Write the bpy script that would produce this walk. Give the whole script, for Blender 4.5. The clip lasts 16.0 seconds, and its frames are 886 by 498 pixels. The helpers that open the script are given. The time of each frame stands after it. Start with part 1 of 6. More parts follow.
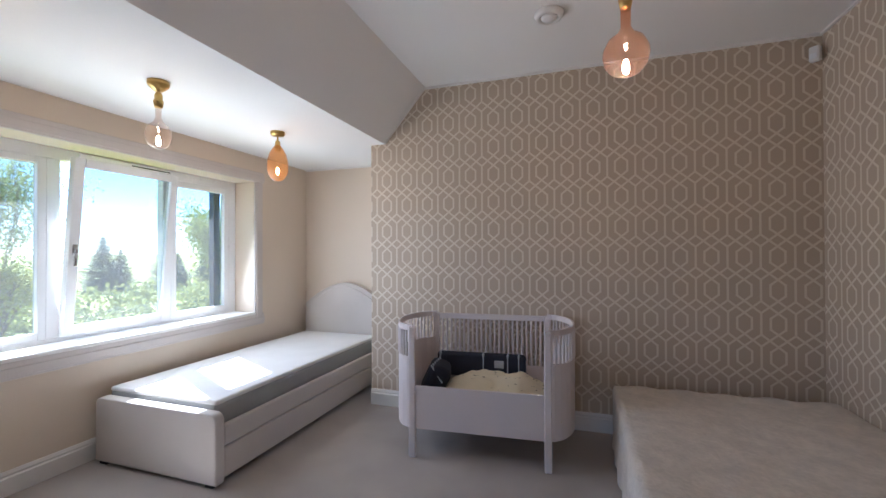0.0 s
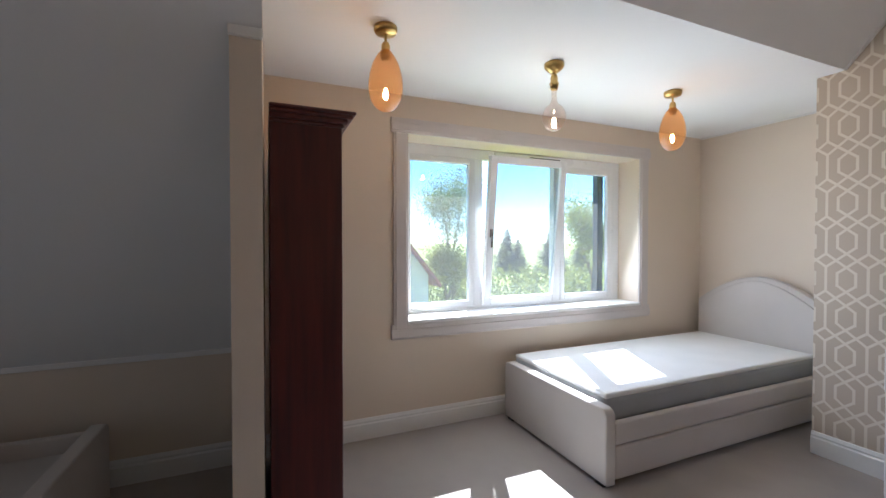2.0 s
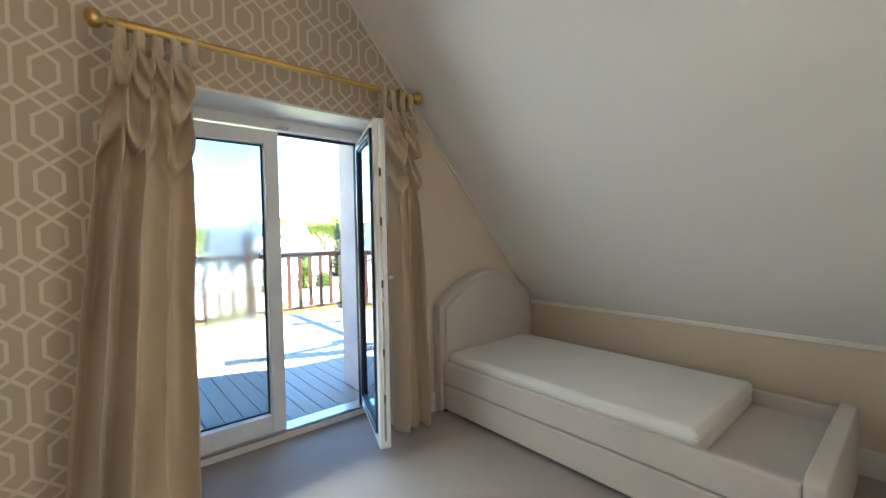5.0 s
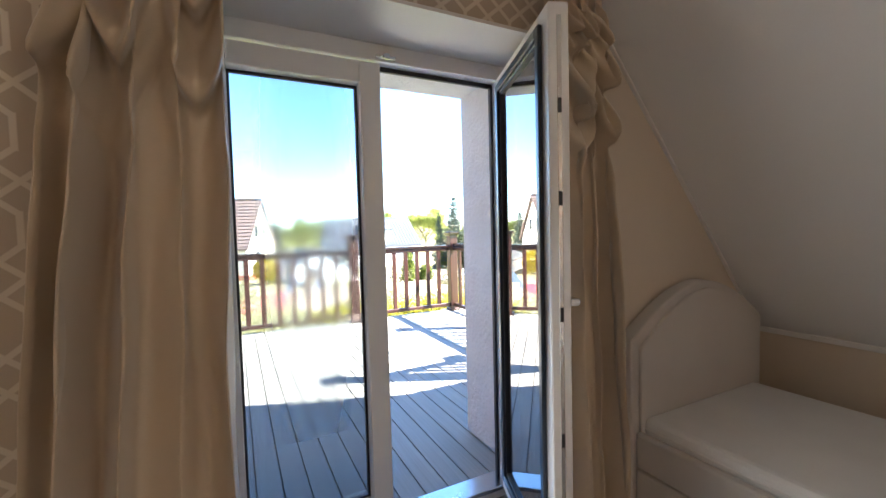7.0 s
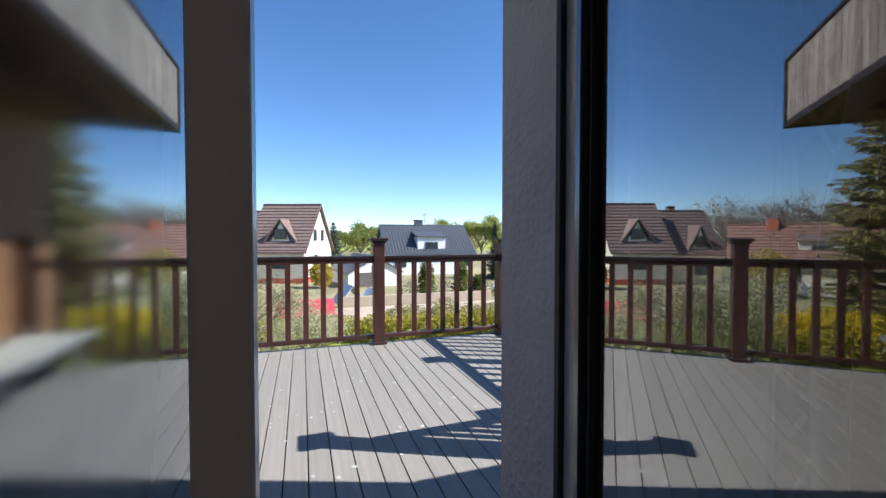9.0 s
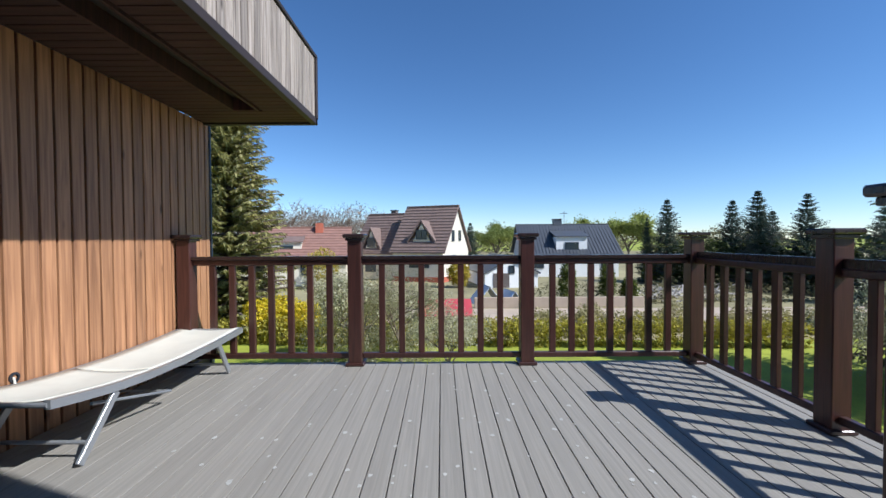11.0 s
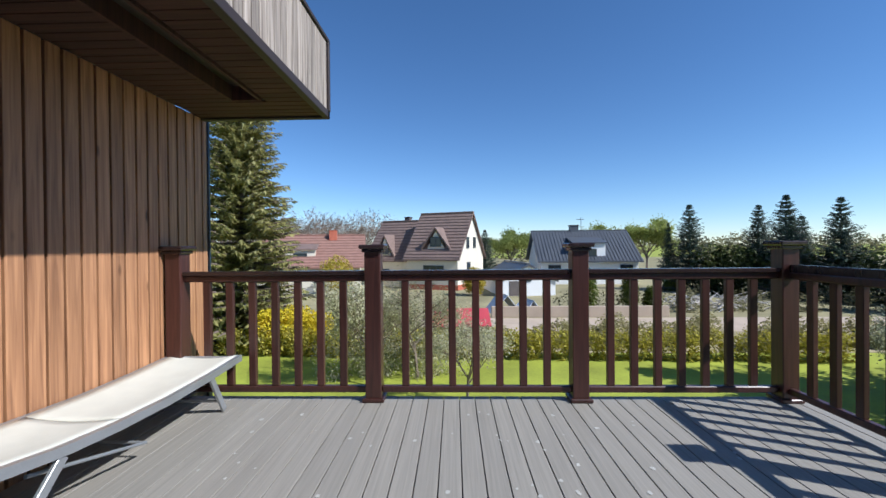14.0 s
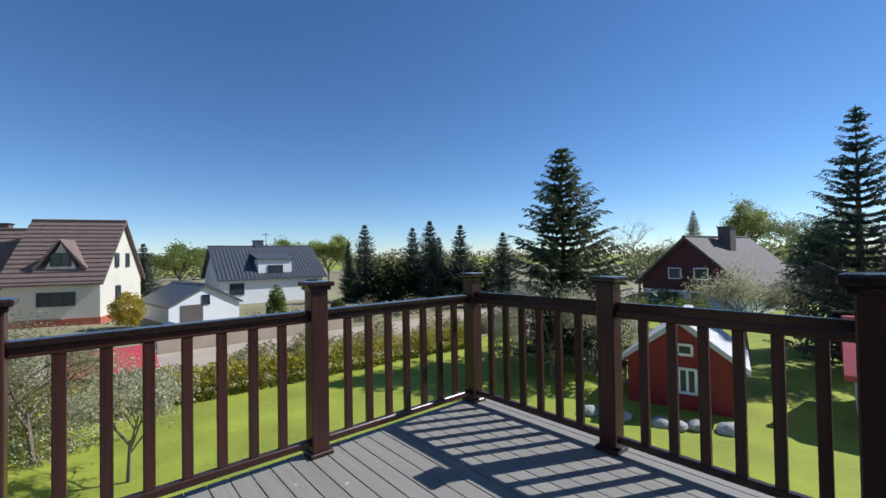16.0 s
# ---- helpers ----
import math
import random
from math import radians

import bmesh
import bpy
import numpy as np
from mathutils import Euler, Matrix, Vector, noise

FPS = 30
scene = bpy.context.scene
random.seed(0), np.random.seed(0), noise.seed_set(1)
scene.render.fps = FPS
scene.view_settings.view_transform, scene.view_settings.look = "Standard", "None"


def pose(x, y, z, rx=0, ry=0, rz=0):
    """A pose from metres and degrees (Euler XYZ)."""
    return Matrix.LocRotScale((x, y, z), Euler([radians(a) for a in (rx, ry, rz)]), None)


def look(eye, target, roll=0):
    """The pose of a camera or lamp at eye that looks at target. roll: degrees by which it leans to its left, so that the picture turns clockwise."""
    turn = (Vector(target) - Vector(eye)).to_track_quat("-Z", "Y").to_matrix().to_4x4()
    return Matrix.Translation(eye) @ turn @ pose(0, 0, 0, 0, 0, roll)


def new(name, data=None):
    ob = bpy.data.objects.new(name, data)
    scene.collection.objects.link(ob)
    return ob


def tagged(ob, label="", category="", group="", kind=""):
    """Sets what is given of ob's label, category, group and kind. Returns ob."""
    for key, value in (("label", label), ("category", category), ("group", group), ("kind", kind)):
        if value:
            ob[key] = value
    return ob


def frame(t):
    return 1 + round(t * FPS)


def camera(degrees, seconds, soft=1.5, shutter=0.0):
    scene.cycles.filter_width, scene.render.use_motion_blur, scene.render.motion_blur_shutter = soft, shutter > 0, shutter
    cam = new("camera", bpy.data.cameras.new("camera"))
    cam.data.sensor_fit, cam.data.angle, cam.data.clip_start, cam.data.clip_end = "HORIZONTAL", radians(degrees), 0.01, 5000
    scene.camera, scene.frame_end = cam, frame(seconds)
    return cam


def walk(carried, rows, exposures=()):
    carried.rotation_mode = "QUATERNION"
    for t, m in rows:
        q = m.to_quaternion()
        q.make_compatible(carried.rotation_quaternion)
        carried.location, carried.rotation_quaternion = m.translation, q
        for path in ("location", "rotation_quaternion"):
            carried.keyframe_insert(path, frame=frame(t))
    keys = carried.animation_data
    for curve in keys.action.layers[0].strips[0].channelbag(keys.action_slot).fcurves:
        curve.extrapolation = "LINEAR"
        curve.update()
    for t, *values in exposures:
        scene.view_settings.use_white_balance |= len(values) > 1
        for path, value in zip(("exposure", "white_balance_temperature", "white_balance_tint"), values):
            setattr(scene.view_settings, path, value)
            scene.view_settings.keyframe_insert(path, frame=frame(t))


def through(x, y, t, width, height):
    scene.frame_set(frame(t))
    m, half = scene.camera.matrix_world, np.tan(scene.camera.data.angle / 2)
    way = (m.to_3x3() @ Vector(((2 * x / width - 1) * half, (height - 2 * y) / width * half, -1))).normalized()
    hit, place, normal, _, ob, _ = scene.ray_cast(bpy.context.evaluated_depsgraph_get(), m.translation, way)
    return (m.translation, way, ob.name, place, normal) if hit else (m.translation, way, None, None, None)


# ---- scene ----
cam = camera(94.3, 16.0)
PATH = [
    (0, (0.577, 0.135, 1.38), (-0.052, 2.033, 1.396), -0.2),
    (0.5, (0.419, 0.274, 1.338), (-0.49, 2.055, 1.364), -0.3),
    (1, (0.285, 0.331, 1.324), (-0.962, 1.894, 1.34), 0.0),
    (1.5, (0.219, 0.347, 1.325), (-1.362, 1.572, 1.319), 0.1),
    (2, (0.228, 0.325, 1.335), (-1.61, 1.114, 1.303), -0.0),
    (2.5, (0.247, 0.253, 1.339), (-1.729, 0.555, 1.286), 0.0),
    (3, (0.301, 0.175, 1.33), (-1.689, -0.013, 1.265), 0.0),
    (3.5, (0.36, 0.106, 1.339), (-1.534, -0.531, 1.259), -0.4),
    (4, (0.436, 0.048, 1.331), (-1.275, -0.985, 1.247), -0.6),
    (4.5, (0.543, -0.101, 1.333), (-0.975, -1.401, 1.251), -0.7),
    (5, (0.559, -0.221, 1.323), (-0.737, -1.743, 1.251), -1.0),
    (5.2, (0.544, -0.283, 1.312), (-0.668, -1.872, 1.241), -1.0),
    (7.5, (0.036, -1.583, 1.318), (-0.839, -3.379, 1.232), -1.0),
    (8, (-0.141, -1.839, 1.289), (-0.974, -3.656, 1.228), -0.1),
    (9.2, (-0.45, -2.33, 1.262), (-1.06, -4.235, 1.21), -0.1),
    (10.5, (-0.477, -2.985, 1.228), (-0.767, -4.963, 1.181), -0.2),
    (11, (-0.467, -3.12, 1.217), (-0.474, -5.119, 1.17), -0.3),
    (11.5, (-0.421, -3.156, 1.218), (-0.167, -5.139, 1.167), -0.4),
    (12, (-0.395, -3.188, 1.223), (0.038, -5.14, 1.173), -0.4),
    (12.5, (-0.381, -3.249, 1.234), (0.122, -5.184, 1.184), -0.5),
    (13, (-0.362, -3.368, 1.226), (0.095, -5.315, 1.185), -0.4),
    (13.5, (-0.328, -3.571, 1.236), (-0.018, -5.547, 1.207), -0.3),
    (14, (-0.299, -3.735, 1.253), (-0.244, -5.735, 1.239), -0.5),
    (14.5, (-0.272, -3.907, 1.253), (-0.578, -5.883, 1.267), -0.2),
    (15, (-0.256, -3.998, 1.305), (-0.95, -5.874, 1.33), -0.3),
    (15.5, (-0.102, -4.028, 1.335), (-1.181, -5.711, 1.379), -0.4),
    (16, (-0.027, -4.114, 1.433), (-1.332, -5.63, 1.469), -1.0),
]
walk(cam, [(t, look(eye, target, roll)) for t, eye, target, roll in PATH],
     exposures=[(0, 2.65, 5200, 10), (1.5, 2.5, 5250, 8), (2.5, 2.5, 5300, 8), (3.0, 2.9, 5300, 8), (3.5, 3.75, 5300, 8), (4.0, 4.0, 5400, 0), (4.5, 4.15, 5600, -5), (5.2, 4.2, 5800, -5),
                (7.3, 3.25, 6400, 12), (8.2, 2.0, 6600, 16), (9.4, 0.6, 5700, 10), (10.3, 0.4, 5700, 10), (13.5, 0.4, 5700, 10), (16, 0.1, 5750, 10)])

# ---- light ----
SUN_TO = Vector((-1.17, 0.56, 1.21)).normalized()
world = bpy.data.worlds.new("world")
scene.world = world
world.use_nodes = True
wn = world.node_tree.nodes
sky = wn.new("ShaderNodeTexSky")
sky.sky_type = 'NISHITA'
sky.sun_disc = False
sky.sun_elevation = math.asin(SUN_TO.z)
sky.sun_rotation = math.atan2(SUN_TO.x, SUN_TO.y)
sky.air_density, sky.dust_density, sky.ozone_density = 0.8, 0.0, 3.0
wn["Background"].inputs[1].default_value = 0.075
hue = wn.new("ShaderNodeHueSaturation")
hue.inputs["Saturation"].default_value, hue.inputs["Value"].default_value = 1.12, 1.40
world.node_tree.links.new(sky.outputs[0], hue.inputs["Color"])
world.node_tree.links.new(hue.outputs[0], wn["Background"].inputs[0])
sun = new("sun", bpy.data.lights.new("sun", 'SUN'))
sun.data.energy, sun.data.angle, sun.data.color = 5.0, radians(0.53), (1.0, 0.95, 0.87)
sun.matrix_world = look(SUN_TO * 60, (0, 0, 0))


def opening_fill(name, eye, target, w, h, watts):
    """An added fill lamp, w by h, that boosts the skylight of an opening."""
    d = bpy.data.lights.new(name, 'AREA')
    d.shape, d.size, d.size_y, d.energy, d.color = 'RECTANGLE', w, h, watts, (1.0, 0.98, 0.96)
    new(name, d).matrix_world = look(eye, target)


opening_fill("window_fill", (-2.59, 2.35, 1.42), (-1.0, 2.35, 0.92), 2.05, 1.05, 4.0)
# fill lamp set inside the room at the curtain line, smaller than the doorway
opening_fill("door_fill", (-0.22, -2.235, 1.05), (-0.40, -0.5, 0.85), 0.72, 1.8, 0.65)

# ---- helpers of this scene ----
def nodes_of(m):
    m.use_nodes = True
    t = m.node_tree
    return t, t.nodes, t.links, t.nodes["Principled BSDF"]


def mat(name, color, rough=0.6, var=0.12, scale=6.0, fine=60.0, bump=0.15, metal=0.0, stretch=(1, 1, 1), rand=0.0, dirt=None, sheen=0.0):
    """A two-scale procedural paint: broad stains, fine grain, relief; rand shifts each piece."""
    m = bpy.data.materials.new(name)
    t, n, l, p = nodes_of(m)
    tc = n.new("ShaderNodeTexCoord")
    mp = n.new("ShaderNodeMapping")
    mp.inputs["Scale"].default_value = stretch
    l.new(tc.outputs["Object"], mp.inputs[0])
    oi = n.new("ShaderNodeObjectInfo")
    if rand:
        off = n.new("ShaderNodeVectorMath")
        off.operation = 'ADD'
        sc = n.new("ShaderNodeVectorMath")
        sc.operation = 'SCALE'
        cx = n.new("ShaderNodeCombineXYZ")
        for i in range(3):
            l.new(oi.outputs["Random"], cx.inputs[i])
        l.new(cx.outputs[0], sc.inputs[0])
        sc.inputs["Scale"].default_value = 37.0
        l.new(mp.outputs[0], off.inputs[0])
        l.new(sc.outputs[0], off.inputs[1])
        vec = off.outputs[0]
    else:
        vec = mp.outputs[0]
    a, b = n.new("ShaderNodeTexNoise"), n.new("ShaderNodeTexNoise")
    for x, s, d in ((a, scale, 4), (b, fine, 3)):
        x.inputs["Scale"].default_value = s
        x.inputs["Detail"].default_value = d
        l.new(vec, x.inputs["Vector"])
    mixf = n.new("ShaderNodeMath")
    mixf.operation = 'MULTIPLY_ADD'
    l.new(b.outputs[0], mixf.inputs[0])
    mixf.inputs[1].default_value = 0.45
    l.new(a.outputs[0], mixf.inputs[2])
    val = mixf.outputs[0]
    if rand:
        ad = n.new("ShaderNodeMath")
        ad.operation = 'MULTIPLY_ADD'
        l.new(oi.outputs["Random"], ad.inputs[0])
        ad.inputs[1].default_value = rand
        l.new(val, ad.inputs[2])
        val = ad.outputs[0]
    ramp = n.new("ShaderNodeValToRGB")
    mid = 0.72 + rand * 0.5
    ramp.color_ramp.elements[0].position = max(0.0, mid - 0.35)
    ramp.color_ramp.elements[1].position = min(1.0, mid + 0.35)
    lo = dirt or [c * (1 - var) for c in color]
    ramp.color_ramp.elements[0].color = (*lo, 1)
    ramp.color_ramp.elements[1].color = (*[min(1, c * (1 + var)) for c in color], 1)
    l.new(val, ramp.inputs[0])
    l.new(ramp.outputs[0], p.inputs["Base Color"])
    rr = n.new("ShaderNodeMapRange")
    rr.inputs["To Min"].default_value, rr.inputs["To Max"].default_value = max(0.02, rough - 0.1), min(1, rough + 0.1)
    l.new(a.outputs[0], rr.inputs[0])
    l.new(rr.outputs[0], p.inputs["Roughness"])
    p.inputs["Metallic"].default_value = metal
    if sheen:
        p.inputs["Sheen Weight"].default_value = sheen
    if bump:
        bp = n.new("ShaderNodeBump")
        bp.inputs["Strength"].default_value = bump
        bp.inputs["Distance"].default_value = 0.004
        l.new(mixf.outputs[0], bp.inputs["Height"])
        l.new(bp.outputs[0], p.inputs["Normal"])
    return m


def wood(name, color, dark, rough=0.55, grain=(14, 14, 0.7), rand=0.3, bump=0.3, knots=True):
    """Sawn wood with long grain along the local z axis, knots and a tone of its own for each board."""
    m = bpy.data.materials.new(name)
    t, n, l, p = nodes_of(m)
    tc, oi = n.new("ShaderNodeTexCoord"), n.new("ShaderNodeObjectInfo")
    mp = n.new("ShaderNodeMapping")
    mp.inputs["Scale"].default_value = grain
    l.new(tc.outputs["Object"], mp.inputs[0])
    cx = n.new("ShaderNodeCombineXYZ")
    mu = n.new("ShaderNodeMath")
    mu.operation = 'MULTIPLY'
    mu.inputs[1].default_value = 91.0
    l.new(oi.outputs["Random"], mu.inputs[0])
    for i in range(3):
        l.new(mu.outputs[0], cx.inputs[i])
    ad = n.new("ShaderNodeVectorMath")
    l.new(mp.outputs[0], ad.inputs[0])
    l.new(cx.outputs[0], ad.inputs[1])
    g = n.new("ShaderNodeTexNoise")
    g.inputs["Scale"].default_value, g.inputs["Detail"].default_value, g.inputs["Distortion"].default_value = 3.0, 6, 0.6
    l.new(ad.outputs[0], g.inputs["Vector"])
    r = n.new("ShaderNodeValToRGB")
    r.color_ramp.elements[0].position, r.color_ramp.elements[1].position = 0.28, 0.68
    r.color_ramp.elements[0].color, r.color_ramp.elements[1].color = (*dark, 1), (*color, 1)
    l.new(g.outputs[0], r.inputs[0])
    tone = n.new("ShaderNodeMapRange")
    tone.inputs["To Min"].default_value, tone.inputs["To Max"].default_value = 1 - rand, 1 + rand * 0.6
    l.new(oi.outputs["Random"], tone.inputs[0])
    hs = n.new("ShaderNodeHueSaturation")
    l.new(tone.outputs[0], hs.inputs["Value"])
    l.new(r.outputs[0], hs.inputs["Color"])
    col = hs.outputs[0]
    if knots:
        v = n.new("ShaderNodeTexVoronoi")
        v.inputs["Scale"].default_value = 1.0
        km = n.new("ShaderNodeMapping")
        km.inputs["Scale"].default_value = (6, 6, 2.2)
        l.new(tc.outputs["Object"], km.inputs[0])
        ka = n.new("ShaderNodeVectorMath")
        l.new(km.outputs[0], ka.inputs[0])
        l.new(cx.outputs[0], ka.inputs[1])
        l.new(ka.outputs[0], v.inputs["Vector"])
        kr = n.new("ShaderNodeValToRGB")
        kr.color_ramp.elements[0].position, kr.color_ramp.elements[1].position = 0.05, 0.13
        kr.color_ramp.elements[0].color, kr.color_ramp.elements[1].color = (1, 1, 1, 1), (0, 0, 0, 1)
        l.new(v.outputs["Distance"], kr.inputs[0])
        mx = n.new("ShaderNodeMix")
        mx.data_type = 'RGBA'
        l.new(kr.outputs[0], mx.inputs["Factor"])
        l.new(col, mx.inputs["A"])
        mx.inputs["B"].default_value = (*[c * 0.45 for c in dark], 1)
        col = mx.outputs["Result"]
    l.new(col, p.inputs["Base Color"])
    p.inputs["Roughness"].default_value = rough
    bp = n.new("ShaderNodeBump")
    bp.inputs["Strength"].default_value, bp.inputs["Distance"].default_value = bump, 0.003
    l.new(g.outputs[0], bp.inputs["Height"])
    l.new(bp.outputs[0], p.inputs["Normal"])
    return m


def glass_mat(name, tint=(0.93, 0.96, 0.96), base=0.05, gloss=0.7, power=4.0, veil=0.0):
    """A thin pane: clear, with a gloss that grows towards grazing views."""
    m = bpy.data.materials.new(name)
    t, n, l, p = nodes_of(m)
    n.remove(p)
    tr, gl, fr, mx = (n.new("ShaderNode" + k) for k in ("BsdfTransparent", "BsdfGlossy", "LayerWeight", "MixShader"))
    tr.inputs[0].default_value = (*tint, 1)
    gl.inputs["Roughness"].default_value = 0.01
    fr.inputs[0].default_value = 0.5
    pw, ma = n.new("ShaderNodeMath"), n.new("ShaderNodeMath")
    pw.operation, ma.operation = 'POWER', 'MULTIPLY_ADD'
    pw.inputs[1].default_value = power
    ma.inputs[1].default_value, ma.inputs[2].default_value = gloss, base
    l.new(fr.outputs["Facing"], pw.inputs[0])
    l.new(pw.outputs[0], ma.inputs[0])
    l.new(ma.outputs[0], mx.inputs[0])
    l.new(tr.outputs[0], mx.inputs[1])
    l.new(gl.outputs[0], mx.inputs[2])
    out = mx.outputs[0]
    if veil:
        tl, mv = n.new("ShaderNodeBsdfTranslucent"), n.new("ShaderNodeMixShader")
        mv.inputs[0].default_value = veil
        l.new(out, mv.inputs[1])
        l.new(tl.outputs[0], mv.inputs[2])
        out = mv.outputs[0]
    l.new(out, n["Material Output"].inputs[0])
    return m


def bulb_mat(name, color, strength):
    m = bpy.data.materials.new(name)
    t, n, l, p = nodes_of(m)
    p.inputs["Emission Color"].default_value = (*color, 1)
    p.inputs["Emission Strength"].default_value = strength
    return m


def add_box(bm, x0, x1, y0, y1, z0, z1, bevel=0.0, seg=1):
    r = bmesh.ops.create_cube(bm, size=1.0)
    for v in r["verts"]:
        v.co = Vector(((x0 + x1) / 2 + v.co.x * (x1 - x0), (y0 + y1) / 2 + v.co.y * (y1 - y0), (z0 + z1) / 2 + v.co.z * (z1 - z0)))
    if bevel:
        es = list({e for v in r["verts"] for e in v.link_edges})
        bmesh.ops.bevel(bm, geom=es, offset=bevel, segments=seg, affect='EDGES', profile=0.5)


def box(x0, x1, y0, y1, z0, z1, bevel=0.0, seg=1):
    bm = bmesh.new()
    add_box(bm, x0, x1, y0, y1, z0, z1, bevel, seg)
    return bm


def prism(points, depth, axis="y", at=0.0):
    """A solid from a closed outline (two coordinates) pushed along an axis from at to at + depth."""
    bm = bmesh.new()
    place = {"y": lambda a, b, d: (a, d, b), "x": lambda a, b, d: (d, a, b), "z": lambda a, b, d: (a, b, d)}[axis]
    n = len(points)
    v0 = [bm.verts.new(place(a, b, at)) for a, b in points]
    v1 = [bm.verts.new(place(a, b, at + depth)) for a, b in points]
    bm.faces.new(v0)
    bm.faces.new(v1[::-1])
    for i in range(n):
        bm.faces.new((v0[i], v0[(i + 1) % n], v1[(i + 1) % n], v1[i]))
    bmesh.ops.recalc_face_normals(bm, faces=bm.faces)
    return bm


def lathe(profile, seg=24, center=(0, 0, 0)):
    """A body turned about z from rows of (radius, height)."""
    bm = bmesh.new()
    rings = []
    for r, z in profile:
        if r < 1e-5:
            rings.append([bm.verts.new((center[0], center[1], center[2] + z))])
        else:
            rings.append([bm.verts.new((center[0] + r * math.cos(2 * math.pi * k / seg), center[1] + r * math.sin(2 * math.pi * k / seg), center[2] + z)) for k in range(seg)])
    for a, b in zip(rings, rings[1:]):
        for k in range(seg):
            k2 = (k + 1) % seg
            f = [a[k % len(a)], a[k2 % len(a)], b[k2 % len(b)], b[k % len(b)]]
            f = list(dict.fromkeys(f))
            if len(f) > 2:
                bm.faces.new(f)
    bmesh.ops.recalc_face_normals(bm, faces=bm.faces)
    return bm


def rod(p, q, r, seg=10):
    """A round bar from p to q."""
    p, q = Vector(p), Vector(q)
    d = q - p
    bm = bmesh.new()
    bmesh.ops.create_cone(bm, cap_ends=True, segments=seg, radius1=r, radius2=r, depth=d.length)
    m = Matrix.Translation((p + q) / 2) @ d.to_track_quat("Z", "Y").to_matrix().to_4x4()
    bmesh.ops.transform(bm, matrix=m, verts=bm.verts)
    return bm


def bar(p, q, w, h):
    """A square bar from p to q."""
    p, q = Vector(p), Vector(q)
    d = q - p
    bm = box(-w / 2, w / 2, -h / 2, h / 2, -d.length / 2, d.length / 2, min(w, h) * 0.15)
    m = Matrix.Translation((p + q) / 2) @ d.to_track_quat("Z", "Y").to_matrix().to_4x4()
    bmesh.ops.transform(bm, matrix=m, verts=bm.verts)
    return bm


def mesh_of(name, bm, material, smooth=False):
    me = bpy.data.meshes.new(name)
    bm.to_mesh(me)
    bm.free()
    for mt in (material if isinstance(material, (list, tuple)) else [material]):
        me.materials.append(mt)
    if smooth:
        me.shade_smooth()
    return me


def part(name, bm, material, parent=None, label="", smooth=False):
    """Links a bmesh as one mesh object under a thing or a part."""
    ob = new(name, mesh_of(name, bm, material, smooth))
    if parent is not None:
        ob.parent = parent
    if label:
        tagged(ob, label)
    return ob


def thing(name, label, category, group="", at=None, kind=""):
    ob = new(name)
    ob.empty_display_size = 0.1
    if at is not None:
        ob.matrix_world = at
    return tagged(ob, label, category, group, kind)


def structure(name, bm, material, label="", category="", smooth=False):
    return tagged(part(name, bm, material, None, "", smooth), label, category, "", "structure")


def piece(name, mesh, parent, m):
    ob = new(name, mesh)
    ob.parent = parent
    ob.matrix_basis = m
    return ob

